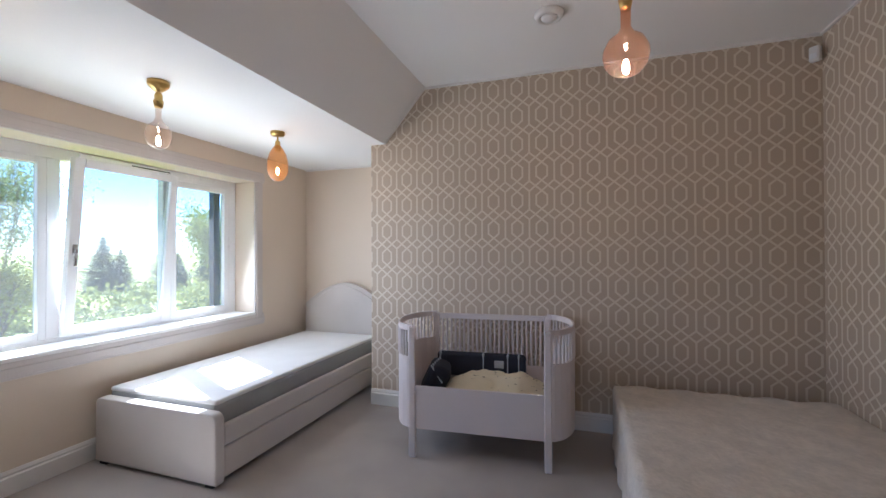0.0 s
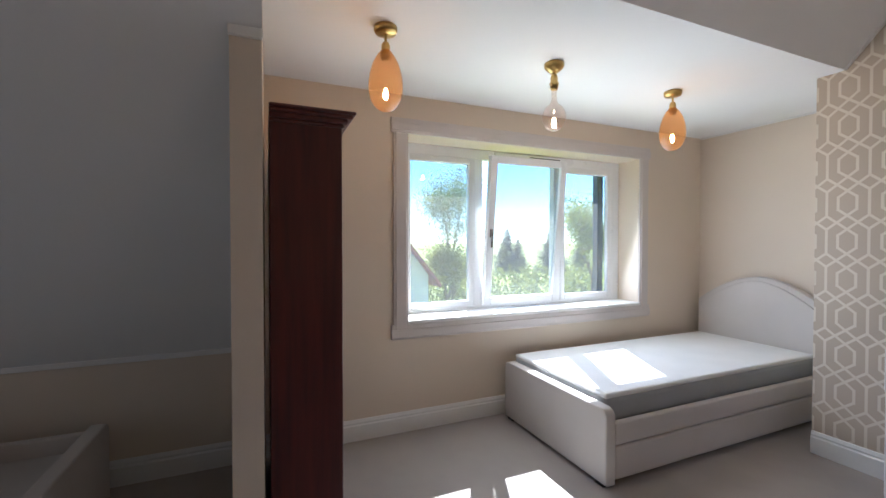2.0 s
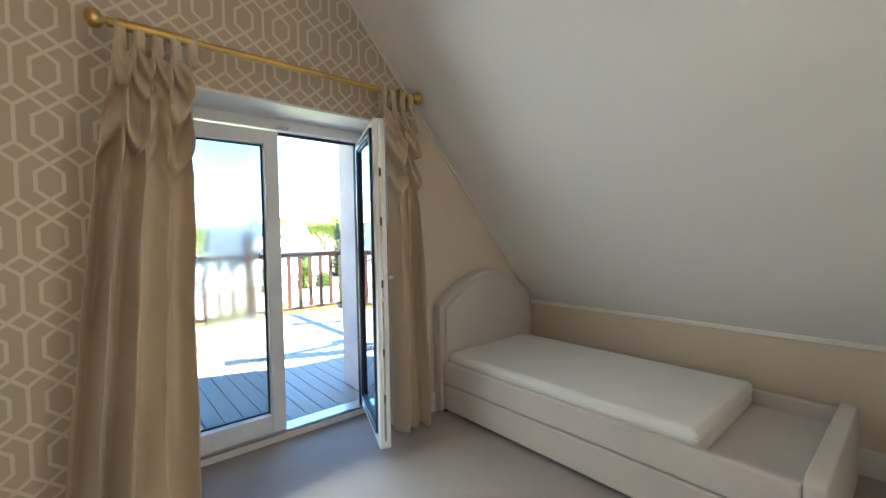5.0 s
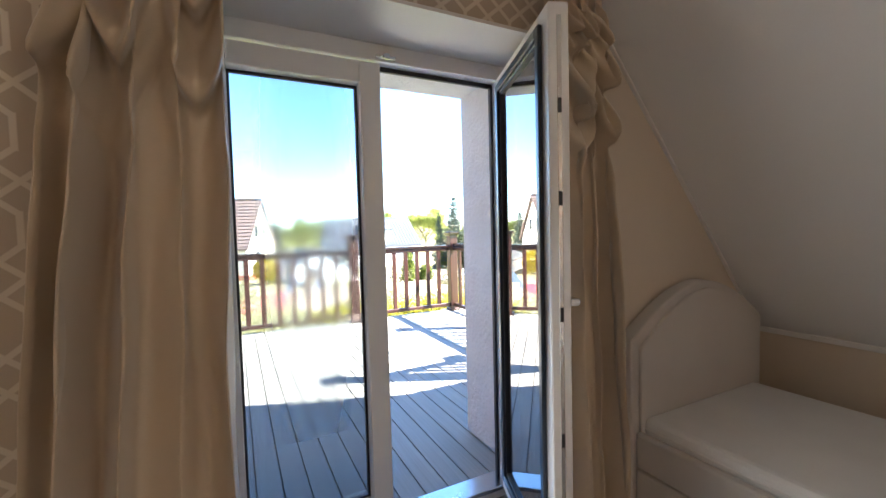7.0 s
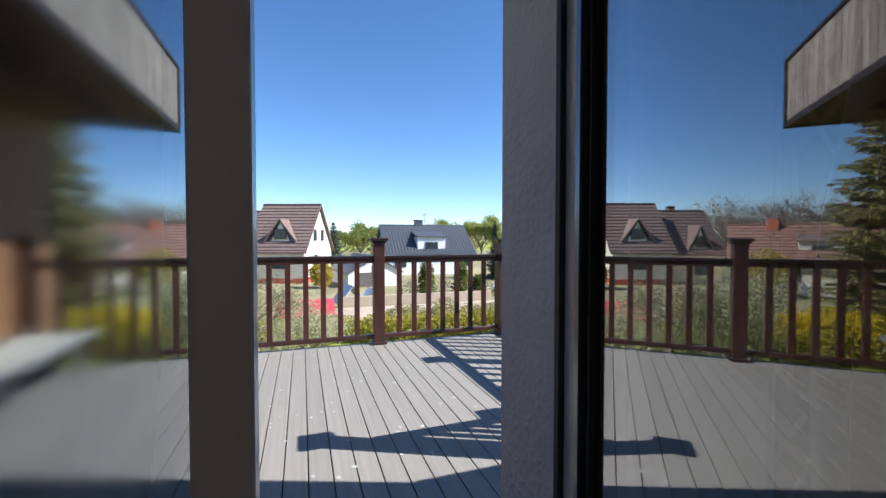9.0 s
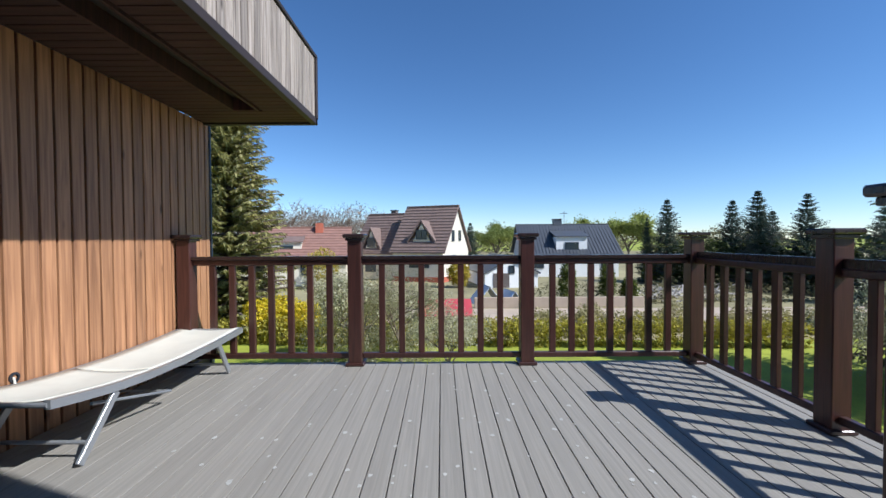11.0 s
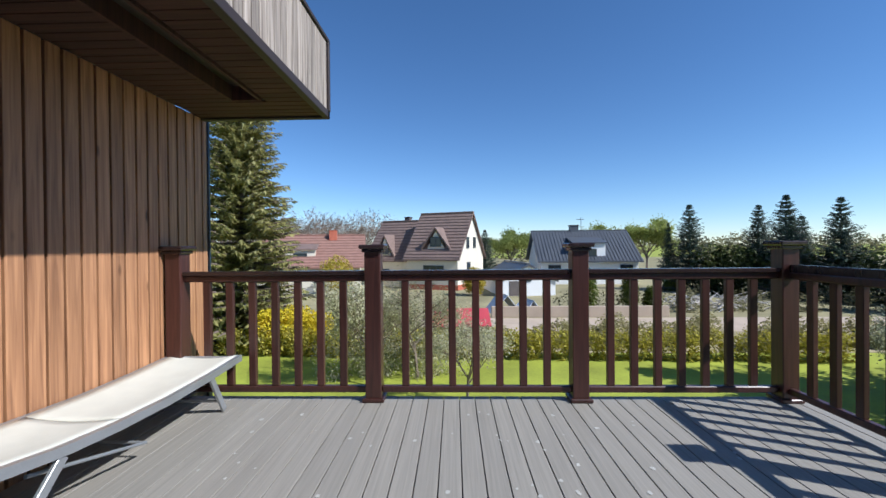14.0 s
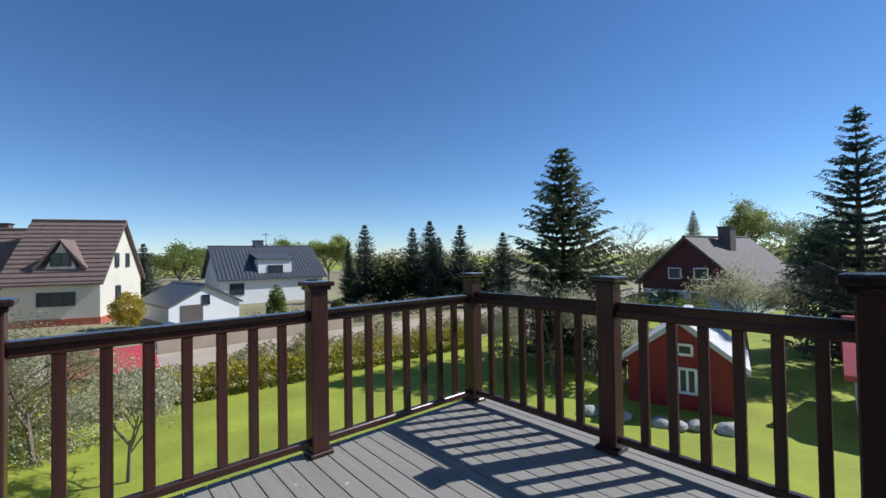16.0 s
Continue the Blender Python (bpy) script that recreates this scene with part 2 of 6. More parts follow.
# ---- materials ----
def wallpaper(name, axis):
    """Taupe paper printed with a pearly trellis: tall hexagons, inner hexagons and crossing bands."""
    m = mat(name, (0.48, 0.392, 0.298), 0.6, 0.07, 2.0, 300.0, 0.08)
    t, n, l, p = nodes_of(m)
    PX, PZ, A, S = 0.196, 0.23, 0.074, 0.84
    INW = 0.22 * PX

    def mt(op, a, b=None, c=None):
        k = n.new("ShaderNodeMath")
        k.operation = op
        for i, v in enumerate((a, b, c)):
            if v is None:
                continue
            if isinstance(v, (int, float)):
                k.inputs[i].default_value = v
            else:
                l.new(v, k.inputs[i])
        return k.outputs[0]
    sx = n.new("ShaderNodeSeparateXYZ")
    l.new(n["Texture Coordinate"].outputs["Object"], sx.inputs[0])
    u = mt('PINGPONG', mt('ADD', sx.outputs[axis], 19.6 - 0.0), PX / 2)
    v = mt('PINGPONG', mt('ADD', sx.outputs[2], 23.0 + 0.04), PZ / 2)
    k = 1 / math.sqrt(1 + S * S)
    d1 = mt('MAXIMUM', u, mt('SUBTRACT', v, A))
    d2 = mt('MULTIPLY', mt('ABSOLUTE', mt('SUBTRACT', mt('SUBTRACT', v, A), mt('MULTIPLY', u, S))), k)
    d3 = mt('MULTIPLY', mt('ABSOLUTE', mt('SUBTRACT', mt('ADD', v, mt('MULTIPLY', u, S)), PZ - A)), k)
    d4 = mt('MULTIPLY', mt('ABSOLUTE', mt('SUBTRACT', v, mt('ADD', mt('MULTIPLY', u, S), PZ - A - S * PX))), k)
    d4 = mt('MAXIMUM', d4, mt('SUBTRACT', PX / 2 - INW, u))
    vs = PZ - A - S * PX + S * (PX / 2 - INW)
    d5 = mt('MAXIMUM', mt('ABSOLUTE', mt('SUBTRACT', u, PX / 2 - INW)), mt('SUBTRACT', v, vs))
    d = mt('MINIMUM', mt('MINIMUM', mt('MINIMUM', d1, d2), mt('MINIMUM', d3, d4)), d5)
    mask = n.new("ShaderNodeMapRange")
    mask.inputs["From Min"].default_value, mask.inputs["From Max"].default_value = 0.0084, 0.0054
    l.new(d, mask.inputs[0])
    mx = n.new("ShaderNodeMix")
    mx.data_type = 'RGBA'
    l.new(mask.outputs[0], mx.inputs["Factor"])
    old = p.inputs["Base Color"].links[0].from_socket
    l.new(old, mx.inputs["A"])
    mx.inputs["B"].default_value = (0.68, 0.605, 0.495, 1)
    l.new(mx.outputs["Result"], p.inputs["Base Color"])
    ro = mt('MULTIPLY_ADD', mask.outputs[0], -0.22, 0.62)
    l.new(ro, p.inputs["Roughness"])
    return m


M_WPX = wallpaper("wallpaper_trellis_x", 0)
M_WPY = wallpaper("wallpaper_trellis_y", 1)
M_BEIGE = mat("beige_wall_paint", (0.68, 0.585, 0.475), 0.75, 0.04, 1.2, 200.0, 0.06)
M_WHITE = mat("white_ceiling_paint", (0.84, 0.84, 0.83), 0.8, 0.03, 1.0, 160.0, 0.05)
M_TRIM = mat("white_trim_paint", (0.78, 0.765, 0.74), 0.4, 0.03, 3.0, 90.0, 0.04)
M_CASING = mat("greige_window_casing", (0.60, 0.55, 0.52), 0.45, 0.04, 3.0, 90.0, 0.04)
M_CARPET = mat("taupe_carpet", (0.34, 0.30, 0.265), 0.95, 0.16, 2.5, 260.0, 0.7, sheen=0.3)
M_PVC = mat("white_plastic_frame", (0.82, 0.83, 0.84), 0.3, 0.02, 3.0, 90.0, 0.02)
M_GASKET = mat("black_rubber_gasket", (0.02, 0.022, 0.028), 0.55, 0.1)
M_DOORGLASS = glass_mat("door_glass", (0.72, 0.755, 0.77), 0.10, 0.9, 2.0)
# window panes: grey tint dims the bright outside view, veil adds a milky haze
M_GLASS = glass_mat("veiled_window_glass", (0.70, 0.71, 0.71), 0.07, veil=0.028)
M_STUCCO = mat("grey_white_stucco", (0.60, 0.60, 0.62), 0.9, 0.08, 5.0, 45.0, 1.0)
M_FABRIC = mat("greige_bed_upholstery", (0.58, 0.535, 0.495), 0.9, 0.07, 3.0, 420.0, 0.35, sheen=0.3)
M_MATT = mat("white_mattress_ticking", (0.76, 0.755, 0.74), 0.85, 0.05, 5.0, 240.0, 0.3, sheen=0.2)
M_MATTG = mat("grey_mattress_border", (0.36, 0.37, 0.365), 0.9, 0.10, 5.0, 320.0, 0.4)
M_BRASS = mat("aged_brass", (0.55, 0.38, 0.13), 0.3, 0.15, 10.0, 90.0, 0.05, metal=1.0)
M_CURTAIN = mat("champagne_curtain_cloth", (0.55, 0.44, 0.31), 0.38, 0.08, 3.0, 350.0, 0.15, sheen=0.4)
M_MAHOG = wood("dark_mahogany_veneer", (0.10, 0.013, 0.008), (0.048, 0.006, 0.005), 0.32, (10, 10, 0.6), 0.1, 0.08, False)
M_CRIB = mat("pale_pink_crib_lacquer", (0.66, 0.60, 0.59), 0.35, 0.03, 4.0, 90.0, 0.03)
M_NAVY = mat("navy_bumper_cloth", (0.018, 0.022, 0.038), 0.85, 0.3, 9.0, 120.0, 0.3)
M_STRIPE = mat("pale_stripe_cloth", (0.42, 0.44, 0.46), 0.85, 0.15, 9.0, 120.0, 0.3)
M_COVER = mat("cream_quilted_cover", (0.60, 0.545, 0.47), 0.9, 0.14, 10.0, 40.0, 0.8, sheen=0.2)
M_DECK = wood("grey_composite_decking", (0.295, 0.272, 0.236), (0.235, 0.217, 0.188), 0.62, (22, 22, 0.5), 0.07, 0.35, False)
M_RAIL = wood("dark_brown_rail_paint", (0.066, 0.024, 0.018), (0.034, 0.013, 0.010), 0.34, (16, 16, 0.8), 0.25, 0.25, False)
M_CLAD = wood("brown_stained_cladding", (0.49, 0.25, 0.12), (0.23, 0.105, 0.05), 0.6, (13, 13, 0.55), 0.18, 0.3)
M_WEATHER = wood("weathered_grey_boards", (0.46, 0.39, 0.33), (0.15, 0.115, 0.09), 0.75, (13, 13, 0.55), 0.3, 0.35)
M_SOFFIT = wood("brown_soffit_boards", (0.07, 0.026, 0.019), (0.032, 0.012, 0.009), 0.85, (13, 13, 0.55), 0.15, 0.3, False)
M_DKMETAL = mat("dark_brown_sheet_metal", (0.032, 0.021, 0.019), 0.6, 0.1, 4.0, 60.0, 0.05)
M_BLUEFR = mat("anthracite_blue_frame", (0.022, 0.034, 0.052), 0.35, 0.1, 4.0, 60.0, 0.03)
M_SLING = mat("white_mesh_sling", (0.58, 0.565, 0.49), 0.75, 0.06, 8.0, 400.0, 0.3)
M_ALU = mat("grey_painted_aluminium", (0.33, 0.34, 0.35), 0.35, 0.08, 6.0, 80.0, 0.03, metal=0.5)
M_STEEL = mat("brushed_steel", (0.6, 0.6, 0.6), 0.25, 0.05, 9.0, 80.0, 0.03, metal=1.0)
M_GRASS = mat("spring_lawn", (0.26, 0.29, 0.028), 0.9, 0.35, 0.6, 14.0, 0.9)
for m_, d_ in ((M_STUCCO, 0.017), (M_COVER, 0.012)):
    m_.node_tree.nodes["Bump"].inputs["Distance"].default_value = d_
M_TERGLASS = glass_mat("coated_terrace_glass", (0.80, 0.84, 0.86), 0.16, 0.75)
M_RAILTOP = wood("near_black_handrail_gloss", (0.035, 0.021, 0.019), (0.02, 0.012, 0.011), 0.2, (16, 16, 0.8), 0.1, 0.1, False)


def glow_glass(name, tint, share):
    """Blown lamp glass: mostly clear, partly scattering the lamp's light."""
    m = glass_mat(name, tint, 0.06, 0.5)
    t = m.node_tree
    n, l = t.nodes, t.links
    tl, mx = n.new("ShaderNodeBsdfTranslucent"), n.new("ShaderNodeMixShader")
    tl.inputs[0].default_value = (*tint, 1)
    mx.inputs[0].default_value = share
    old = n["Material Output"].inputs[0].links[0].from_socket
    l.new(old, mx.inputs[1])
    l.new(tl.outputs[0], mx.inputs[2])
    l.new(mx.outputs[0], n["Material Output"].inputs[0])
    return m

# ---- the large structure ----
WX, RX, CY, DY = -2.535, 2.12, 3.513, -2.60      # knee and window wall, far side wall, crib wall, balcony wall
CEIL, DORM = 2.83, 2.365                          # flat ceiling, dormer ceiling
SLOPE = 1.165
KNEE = 0.69
DECK = 0.055


def slope_z(x):
    return KNEE + SLOPE * (x - WX)


SX_TOP = WX + (CEIL - KNEE) / SLOPE
SX_DORM = WX + (DORM - KNEE) / SLOPE
CH0, CH1, CHX = 0.212, 0.314, -1.347                # dormer cheek wall
ALC, ALX = 4.305, -1.235                          # alcove behind the pier

structure("floor", box(-2.9, 2.5, -2.93, 4.6, -0.25, 0.0), M_CARPET, "taupe short-pile carpet over the bedroom", "floor")

# window wall with its opening, from the knee wall on
WY0, WY1, WZ0, WZ1 = 1.24, 3.462, 0.765, 2.096
bm = bmesh.new()
for b in ((-2.85, WX, DY - 0.2, CH0, 0, KNEE + 0.3), (-2.85, WX, CH0, WY0, 0, DORM), (-2.85, WX, WY1, ALC + 0.3, 0, DORM), (-2.85, WX, WY0, WY1, 0, WZ0), (-2.85, WX, WY0, WY1, WZ1, DORM)):
    add_box(bm, *b)
structure("wall_west", bm, M_BEIGE, "beige painted wall with the dormer window", "wall")
structure("wall_cheek", prism([(WX, 0), (CHX, 0), (CHX, slope_z(CHX)), (SX_DORM - 0.003, DORM - 0.003), (WX, DORM - 0.003)], CH1 - CH0, "y", CH0), M_BEIGE, "beige dormer cheek wall", "wall")
structure("wall_alcove", box(WX, ALX + 0.2, ALC, ALC + 0.3, 0, DORM), M_BEIGE, "beige wall behind the upholstered headboard", "wall")
bm = prism([(ALX, 0), (RX + 0.3, 0), (RX + 0.3, CEIL), (SX_TOP, CEIL), (SX_DORM, DORM), (ALX, DORM)], ALC + 0.3 - CY, "y", CY)
structure("wall_north", bm, M_WPX, "wall with taupe trellis wallpaper", "wall")
structure("wall_east", box(RX, RX + 0.3, DY - 0.3, CY, 0, CEIL), M_WPY, "side wall with taupe trellis wallpaper", "wall")
# balcony wall: gable outline with the door opening
OX0, OX1, OZ = -1.0, 0.36, 2.085
bm = bmesh.new()
for pts in ([(WX, 0), (OX0, 0), (OX0, slope_z(OX0)), (WX, KNEE)], [(OX0, OZ), (OX1, OZ), (OX1, CEIL), (SX_TOP, CEIL), (OX0, slope_z(OX0))], [(OX1, 0), (RX, 0), (RX, CEIL), (OX1, CEIL)]):
    b2 = prism(pts, -0.41, "y", DY)
    tmp = bpy.data.meshes.new("tmp")
    b2.to_mesh(tmp)
    b2.free()
    bm.from_mesh(tmp)
    bpy.data.meshes.remove(tmp)
structure("wall_south", bm, M_WPX, "gable wall with taupe trellis wallpaper and balcony door", "wall")
structure("wall_south_plain", prism([(WX, 0), (-1.2, 0), (-1.2, slope_z(-1.2)), (WX, KNEE)], 0.003, "y", DY), M_BEIGE, "plain beige strip of the gable wall beside the bed", "wall")
# outer stucco layer of the gable wall; unseen top outline shaped to shade the deck
bm = bmesh.new()
for pts in ([(-3.1, -2.9), (-1.062, -2.9), (-1.062, 1.6), (-3.1, 1.6)], [(-1.062, -2.9), (0.46, -2.9), (0.46, -0.15), (-1.062, -0.15)], [(0.46, -2.9), (1.95, -2.9), (1.95, 3.9), (0.46, 3.9)],
            [(-1.062, 2.10), (0.46, 2.10), (0.46, 3.9), (-1.062, 3.9)], [(-2.42, 1.6), (-1.062, 1.6), (-1.062, 3.9), (-1.73, 3.9), (-2.0, 3.0)]):
    b2 = prism(pts, 0.47, "y", -3.48)
    tmp = bpy.data.meshes.new("tmp")
    b2.to_mesh(tmp)
    b2.free()
    bm.from_mesh(tmp)
    bpy.data.meshes.remove(tmp)
structure("outer_wall", bm, M_STUCCO, "grey-white rough stucco outer wall, its unseen top shaped to shade the deck", "wall")
# white lining of the door reveal
bm = bmesh.new()
for b in ((OX0 - 0.001, OX0 + 0.012, -3.0, DY + 0.004, 0.0, OZ), (OX1 - 0.012, OX1 + 0.001, -3.0, DY + 0.004, 0.0, OZ), (OX0, OX1, -3.0, DY + 0.004, OZ - 0.012, OZ + 0.001)):
    add_box(bm, *b)
structure("door_reveal", bm, M_TRIM, "white painted lining of the balcony door opening", "trim")

# ceilings
structure("ceiling_flat", box(SX_TOP - 0.3, RX + 0.3, DY - 0.3, ALC + 0.3, CEIL, CEIL + 0.25), M_WHITE, "white flat ceiling", "ceiling")
bm = prism([(SX_TOP, CEIL), (SX_TOP, CEIL + 0.3), (WX - 0.6, KNEE + 0.3 - 0.6 * SLOPE), (WX - 0.6, KNEE - 0.6 * SLOPE), (WX, KNEE)], CH0 + 0.003 - (DY - 0.3), "y", DY - 0.3)
structure("ceiling_slope", bm, M_WHITE, "white sloping attic ceiling", "ceiling")
bm = prism([(SX_TOP, CEIL), (SX_TOP, CEIL + 0.3), (SX_DORM - 0.15, CEIL + 0.1), (SX_DORM, DORM)], CY + 0.1 - CH0, "y", CH0)
structure("ceiling_slope_upper", bm, M_WHITE, "white sloping ceiling strip above the dormer", "ceiling")
structure("ceiling_dormer", box(-2.85, SX_DORM, CH0 + 0.003, ALC + 0.3, DORM, DORM + 0.2), M_WHITE, "white flat dormer ceiling", "ceiling")


# unseen box added outside to stop high sun from reaching the floor past the bed
structure("unseen_eave", box(-3.26, -2.85, 0.05, 4.6, 2.172, 2.45, 0.01), M_TRIM, "unseen white boxed eave added to cut the sun at the dormer window", "eave")


structure("ceiling_slope_edge", prism([(CHX, slope_z(CHX)), (SX_DORM, DORM), (SX_DORM, DORM - 0.006), (CHX, slope_z(CHX) - 0.006)], CH1 - CH0 + 0.004, "y", CH0 - 0.002), M_WHITE, "white sloping ceiling edge over the cheek wall", "ceiling")


# mouldings
def skirting(name, p, q, h=0.14, d=0.018):
    p, q = Vector((*p, 0)), Vector((*q, 0))
    side = (q - p).normalized().cross(Vector((0, 0, 1)))
    prof = [(0, 0), (d, 0), (d, h * 0.72), (d * 0.6, h * 0.78), (d * 0.75, h * 0.86), (d * 0.35, h), (0, h)]
    bm = bmesh.new()
    rows = [[bm.verts.new(e + side * a + Vector((0, 0, b))) for a, b in prof] for e in (p, q)]
    for i in range(len(prof)):
        j = (i + 1) % len(prof)
        bm.faces.new((rows[0][i], rows[0][j], rows[1][j], rows[1][i]))
    bm.faces.new(rows[0])
    bm.faces.new(rows[1][::-1])
    bmesh.ops.recalc_face_normals(bm, faces=bm.faces)
    return structure(name, bm, M_TRIM, "white profiled skirting board", "baseboard")


for p, q in (((WX, DY), (WX, CH0)), ((WX, CH1), (WX, ALC)), ((WX, ALC), (ALX, ALC)), ((ALX - 0.0, CY), (RX, CY)), ((RX, CY), (RX, DY)), ((RX, DY), (OX1, DY)), ((OX0, DY), (WX, DY)), ((CHX, CH0), (WX, CH0)), ((CHX, CH1), (CHX, CH0))):
    skirting("baseboard", p, q)
# thin white cove along the slope's edges
structure("trim", bar((WX + 0.008, DY, KNEE), (WX + 0.008, CH0, KNEE), 0.02, 0.03), M_TRIM, "thin white moulding on the knee wall", "trim")
structure("trim", bar((WX, DY + 0.006, KNEE), (SX_TOP, DY + 0.006, CEIL), 0.03, 0.016), M_TRIM, "thin white moulding along the sloping ceiling", "trim")
structure("trim", bar((SX_DORM, CY - 0.006, DORM), (SX_TOP, CY - 0.006, CEIL), 0.022, 0.014), M_TRIM, "thin white moulding along the sloping ceiling", "trim")
structure("trim", bar((SX_TOP, CY - 0.006, CEIL - 0.008), (RX, CY - 0.006, CEIL - 0.008), 0.016, 0.022), M_TRIM, "thin white ceiling moulding", "trim")
structure("trim", bar((RX - 0.006, CY, CEIL - 0.008), (RX - 0.006, DY, CEIL - 0.008), 0.022, 0.016), M_TRIM, "thin white ceiling moulding", "trim")
structure("trim", bar((WX + 0.004, ALC - 0.006, DORM - 0.006), (ALX, ALC - 0.006, DORM - 0.006), 0.016, 0.016), M_TRIM, "thin white ceiling moulding", "trim")

structure("trim", bar((CHX + 0.008, CH0 - 0.004, slope_z(CHX) - 0.02), (CHX + 0.008, CH1 + 0.004, slope_z(CHX) - 0.02), 0.018, 0.034), M_TRIM, "thin white moulding over the cheek wall", "trim")

# deck base, wing with the clad wall, its far end
structure("deck_base", box(-2.93, 1.99, -7.02, -3.0, -0.25, DECK - 0.032), M_DKMETAL, "dark deck substructure under the boards", "deck")
CLX, CLY0, CLY1 = 2.01, -7.50, -5.116
SOF = 2.43
bm = bmesh.new()
for b in ((CLX, CLX + 0.25, CLY0, CLY1, -2.9, SOF), (CLX, CLX + 0.25, CLY1, -3.2, 2.06, SOF), (CLX, CLX + 0.25, -3.45, -2.9, -2.9, SOF), (CLX, CLX + 0.25, CLY1, -3.45, -2.9, 0.05)):
    add_box(bm, *b)
structure("wing_wall", bm, M_DKMETAL, "dark backing wall of the timber-clad wing", "wall")
bm = bmesh.new()
for b in ((CLX + 2.5, CLX + 2.6, CLY0, -2.9, -2.9, SOF), (CLX + 0.25, CLX + 2.6, CLY0, CLY0 + 0.1, -2.9, SOF), (CLX + 0.25, CLX + 2.5, CLY0 + 0.1, -2.9, -0.05, 0.0)):
    add_box(bm, *b)
structure("wing_room", bm, M_BEIGE, "plain room behind the glass door", "wall")
structure("corner_trim", box(CLX - 0.025, CLX + 0.1, CLY0 - 0.03, CLY0 + 0.02, -2.9, SOF), M_BLUEFR, "dark blue corner flashing", "trim")

# ---- the bedroom: window ----
def pane_frame(name, y0, y1, z0, z1, x, wide, deep, parent, material):
    """A four-sided sash frame in a plane of constant x."""
    bm = bmesh.new()
    for b in ((y0, y0 + wide, z0, z1), (y1 - wide, y1, z0, z1), (y0 + wide, y1 - wide, z0, z0 + wide), (y0 + wide, y1 - wide, z1 - wide, z1)):
        add_box(bm, x - deep / 2, x + deep / 2, *b, 0.004)
    return part(name, bm, material, parent)


win = thing("window_1", "white three-light window with its middle sash tilted open", "window", kind="structure")
FX = -2.80
bm = bmesh.new()
for b in ((WY0, 1.295, WZ0, WZ1), (3.37, WY1, WZ0, WZ1), (1.295, 3.37, WZ0, 0.815), (1.295, 3.37, 2.015, WZ1), (1.885, 1.965, 0.815, 2.015), (2.69, 2.76, 0.815, 2.015)):
    add_box(bm, FX - 0.035, FX + 0.035, *b, 0.004)
part("window_frame", bm, M_PVC, win)
for y0, y1 in ((1.295, 1.885), (2.76, 3.37)):
    pane_frame("sash", y0, y1, 0.815, 2.015, FX + 0.012, 0.045 if y0 < 2 else 0.05, 0.05, win, M_PVC)
    g = part("pane", box(FX - 0.004, FX + 0.004, y0 + 0.04, y1 - 0.04, 0.855, 1.975), M_GLASS, win)
    g.visible_shadow = False
tilt = part("tilted_sash", box(-0.001, 0.001, 0.02, 0.03, 0.0, 0.01), M_PVC, win)
tilt.matrix_basis = pose(FX + 0.05, 0, 0.82, 0, 6.0, 0)
f = pane_frame("sash_frame", 1.955, 2.70, 0.0, 1.215, 0.0, 0.062, 0.055, tilt, M_PVC)
g = part("pane", box(-0.004, 0.004, 2.01, 2.64, 0.055, 1.16), M_GLASS, tilt)
g.visible_shadow = False
bm = bmesh.new()
add_box(bm, 0.028, 0.04, 1.972, 2.0, 0.56, 0.63, 0.003)
add_box(bm, 0.04, 0.06, 1.978, 1.994, 0.48, 0.60, 0.004)
part("window_handle", bm, M_STEEL, tilt, "small metal handle")
part("window_sill", box(FX + 0.03, WX + 0.035, WY0 + 0.002, WY1 - 0.002, WZ0 - 0.004, WZ0 + 0.022, 0.006), M_TRIM, win)
for b in ((1.13, 1.24, 0.665, 2.196), (3.462, 3.57, 0.665, 2.196)):
    bm = bmesh.new()
    add_box(bm, WX + 0.001, WX + 0.018, *b, 0.004)
    add_box(bm, WX + 0.018, WX + 0.026, b[0] + 0.016, b[1] - 0.016, b[2], b[3] - 0.1, 0.003)
    part("casing", bm, M_CASING, win)
for z0, z1 in ((2.096, 2.2), (0.655, 0.761)):
    bm = bmesh.new()
    add_box(bm, WX + 0.001, WX + 0.022, 1.115, 3.585, z0, z1, 0.004)
    add_box(bm, WX + 0.022, WX + 0.03, 1.115, 3.585, z0 + 0.014, z1 - 0.035, 0.003)
    part("casing", bm, M_CASING, win)
part("trickle_vent", box(FX + 0.036, FX + 0.055, 2.07, 2.78, 2.05, 2.085, 0.005), M_PVC, win, "slim white vent with a dark slot")
part("vent_slot", box(FX + 0.0545, FX + 0.0562, 2.42, 2.74, 2.062, 2.07), M_GASKET, win)
part("outer_shutter", box(FX - 0.13, FX - 0.06, 3.29, 3.36, 0.79, 2.06, 0.004), M_BLUEFR, win, "dark blue outer window jamb")

# ---- balcony door ----
door = thing("door_1", "white double balcony door with one leaf open inward", "door", kind="structure")
DFY = -2.945
bm = bmesh.new()
for b in ((OX0 + 0.012, -0.945, 0.0, OZ - 0.012), (0.282, OX1 - 0.012, 0.0, OZ - 0.012), (-0.945, 0.282, 2.005, OZ - 0.012), (-0.945, 0.282, 0.0, 0.055)):
    add_box(bm, b[0], b[1], DFY - 0.04, DFY + 0.035, b[2], b[3], 0.003)
part("door_frame", bm, M_PVC, door)
part("gasket", box(-0.94, -0.37, DFY - 0.035, DFY - 0.02, 1.985, 2.004), M_GASKET, door, "black rubber seal")
part("gasket", box(-0.945, -0.93, DFY - 0.035, DFY - 0.02, 0.06, 2.0), M_GASKET, door, "black rubber seal")
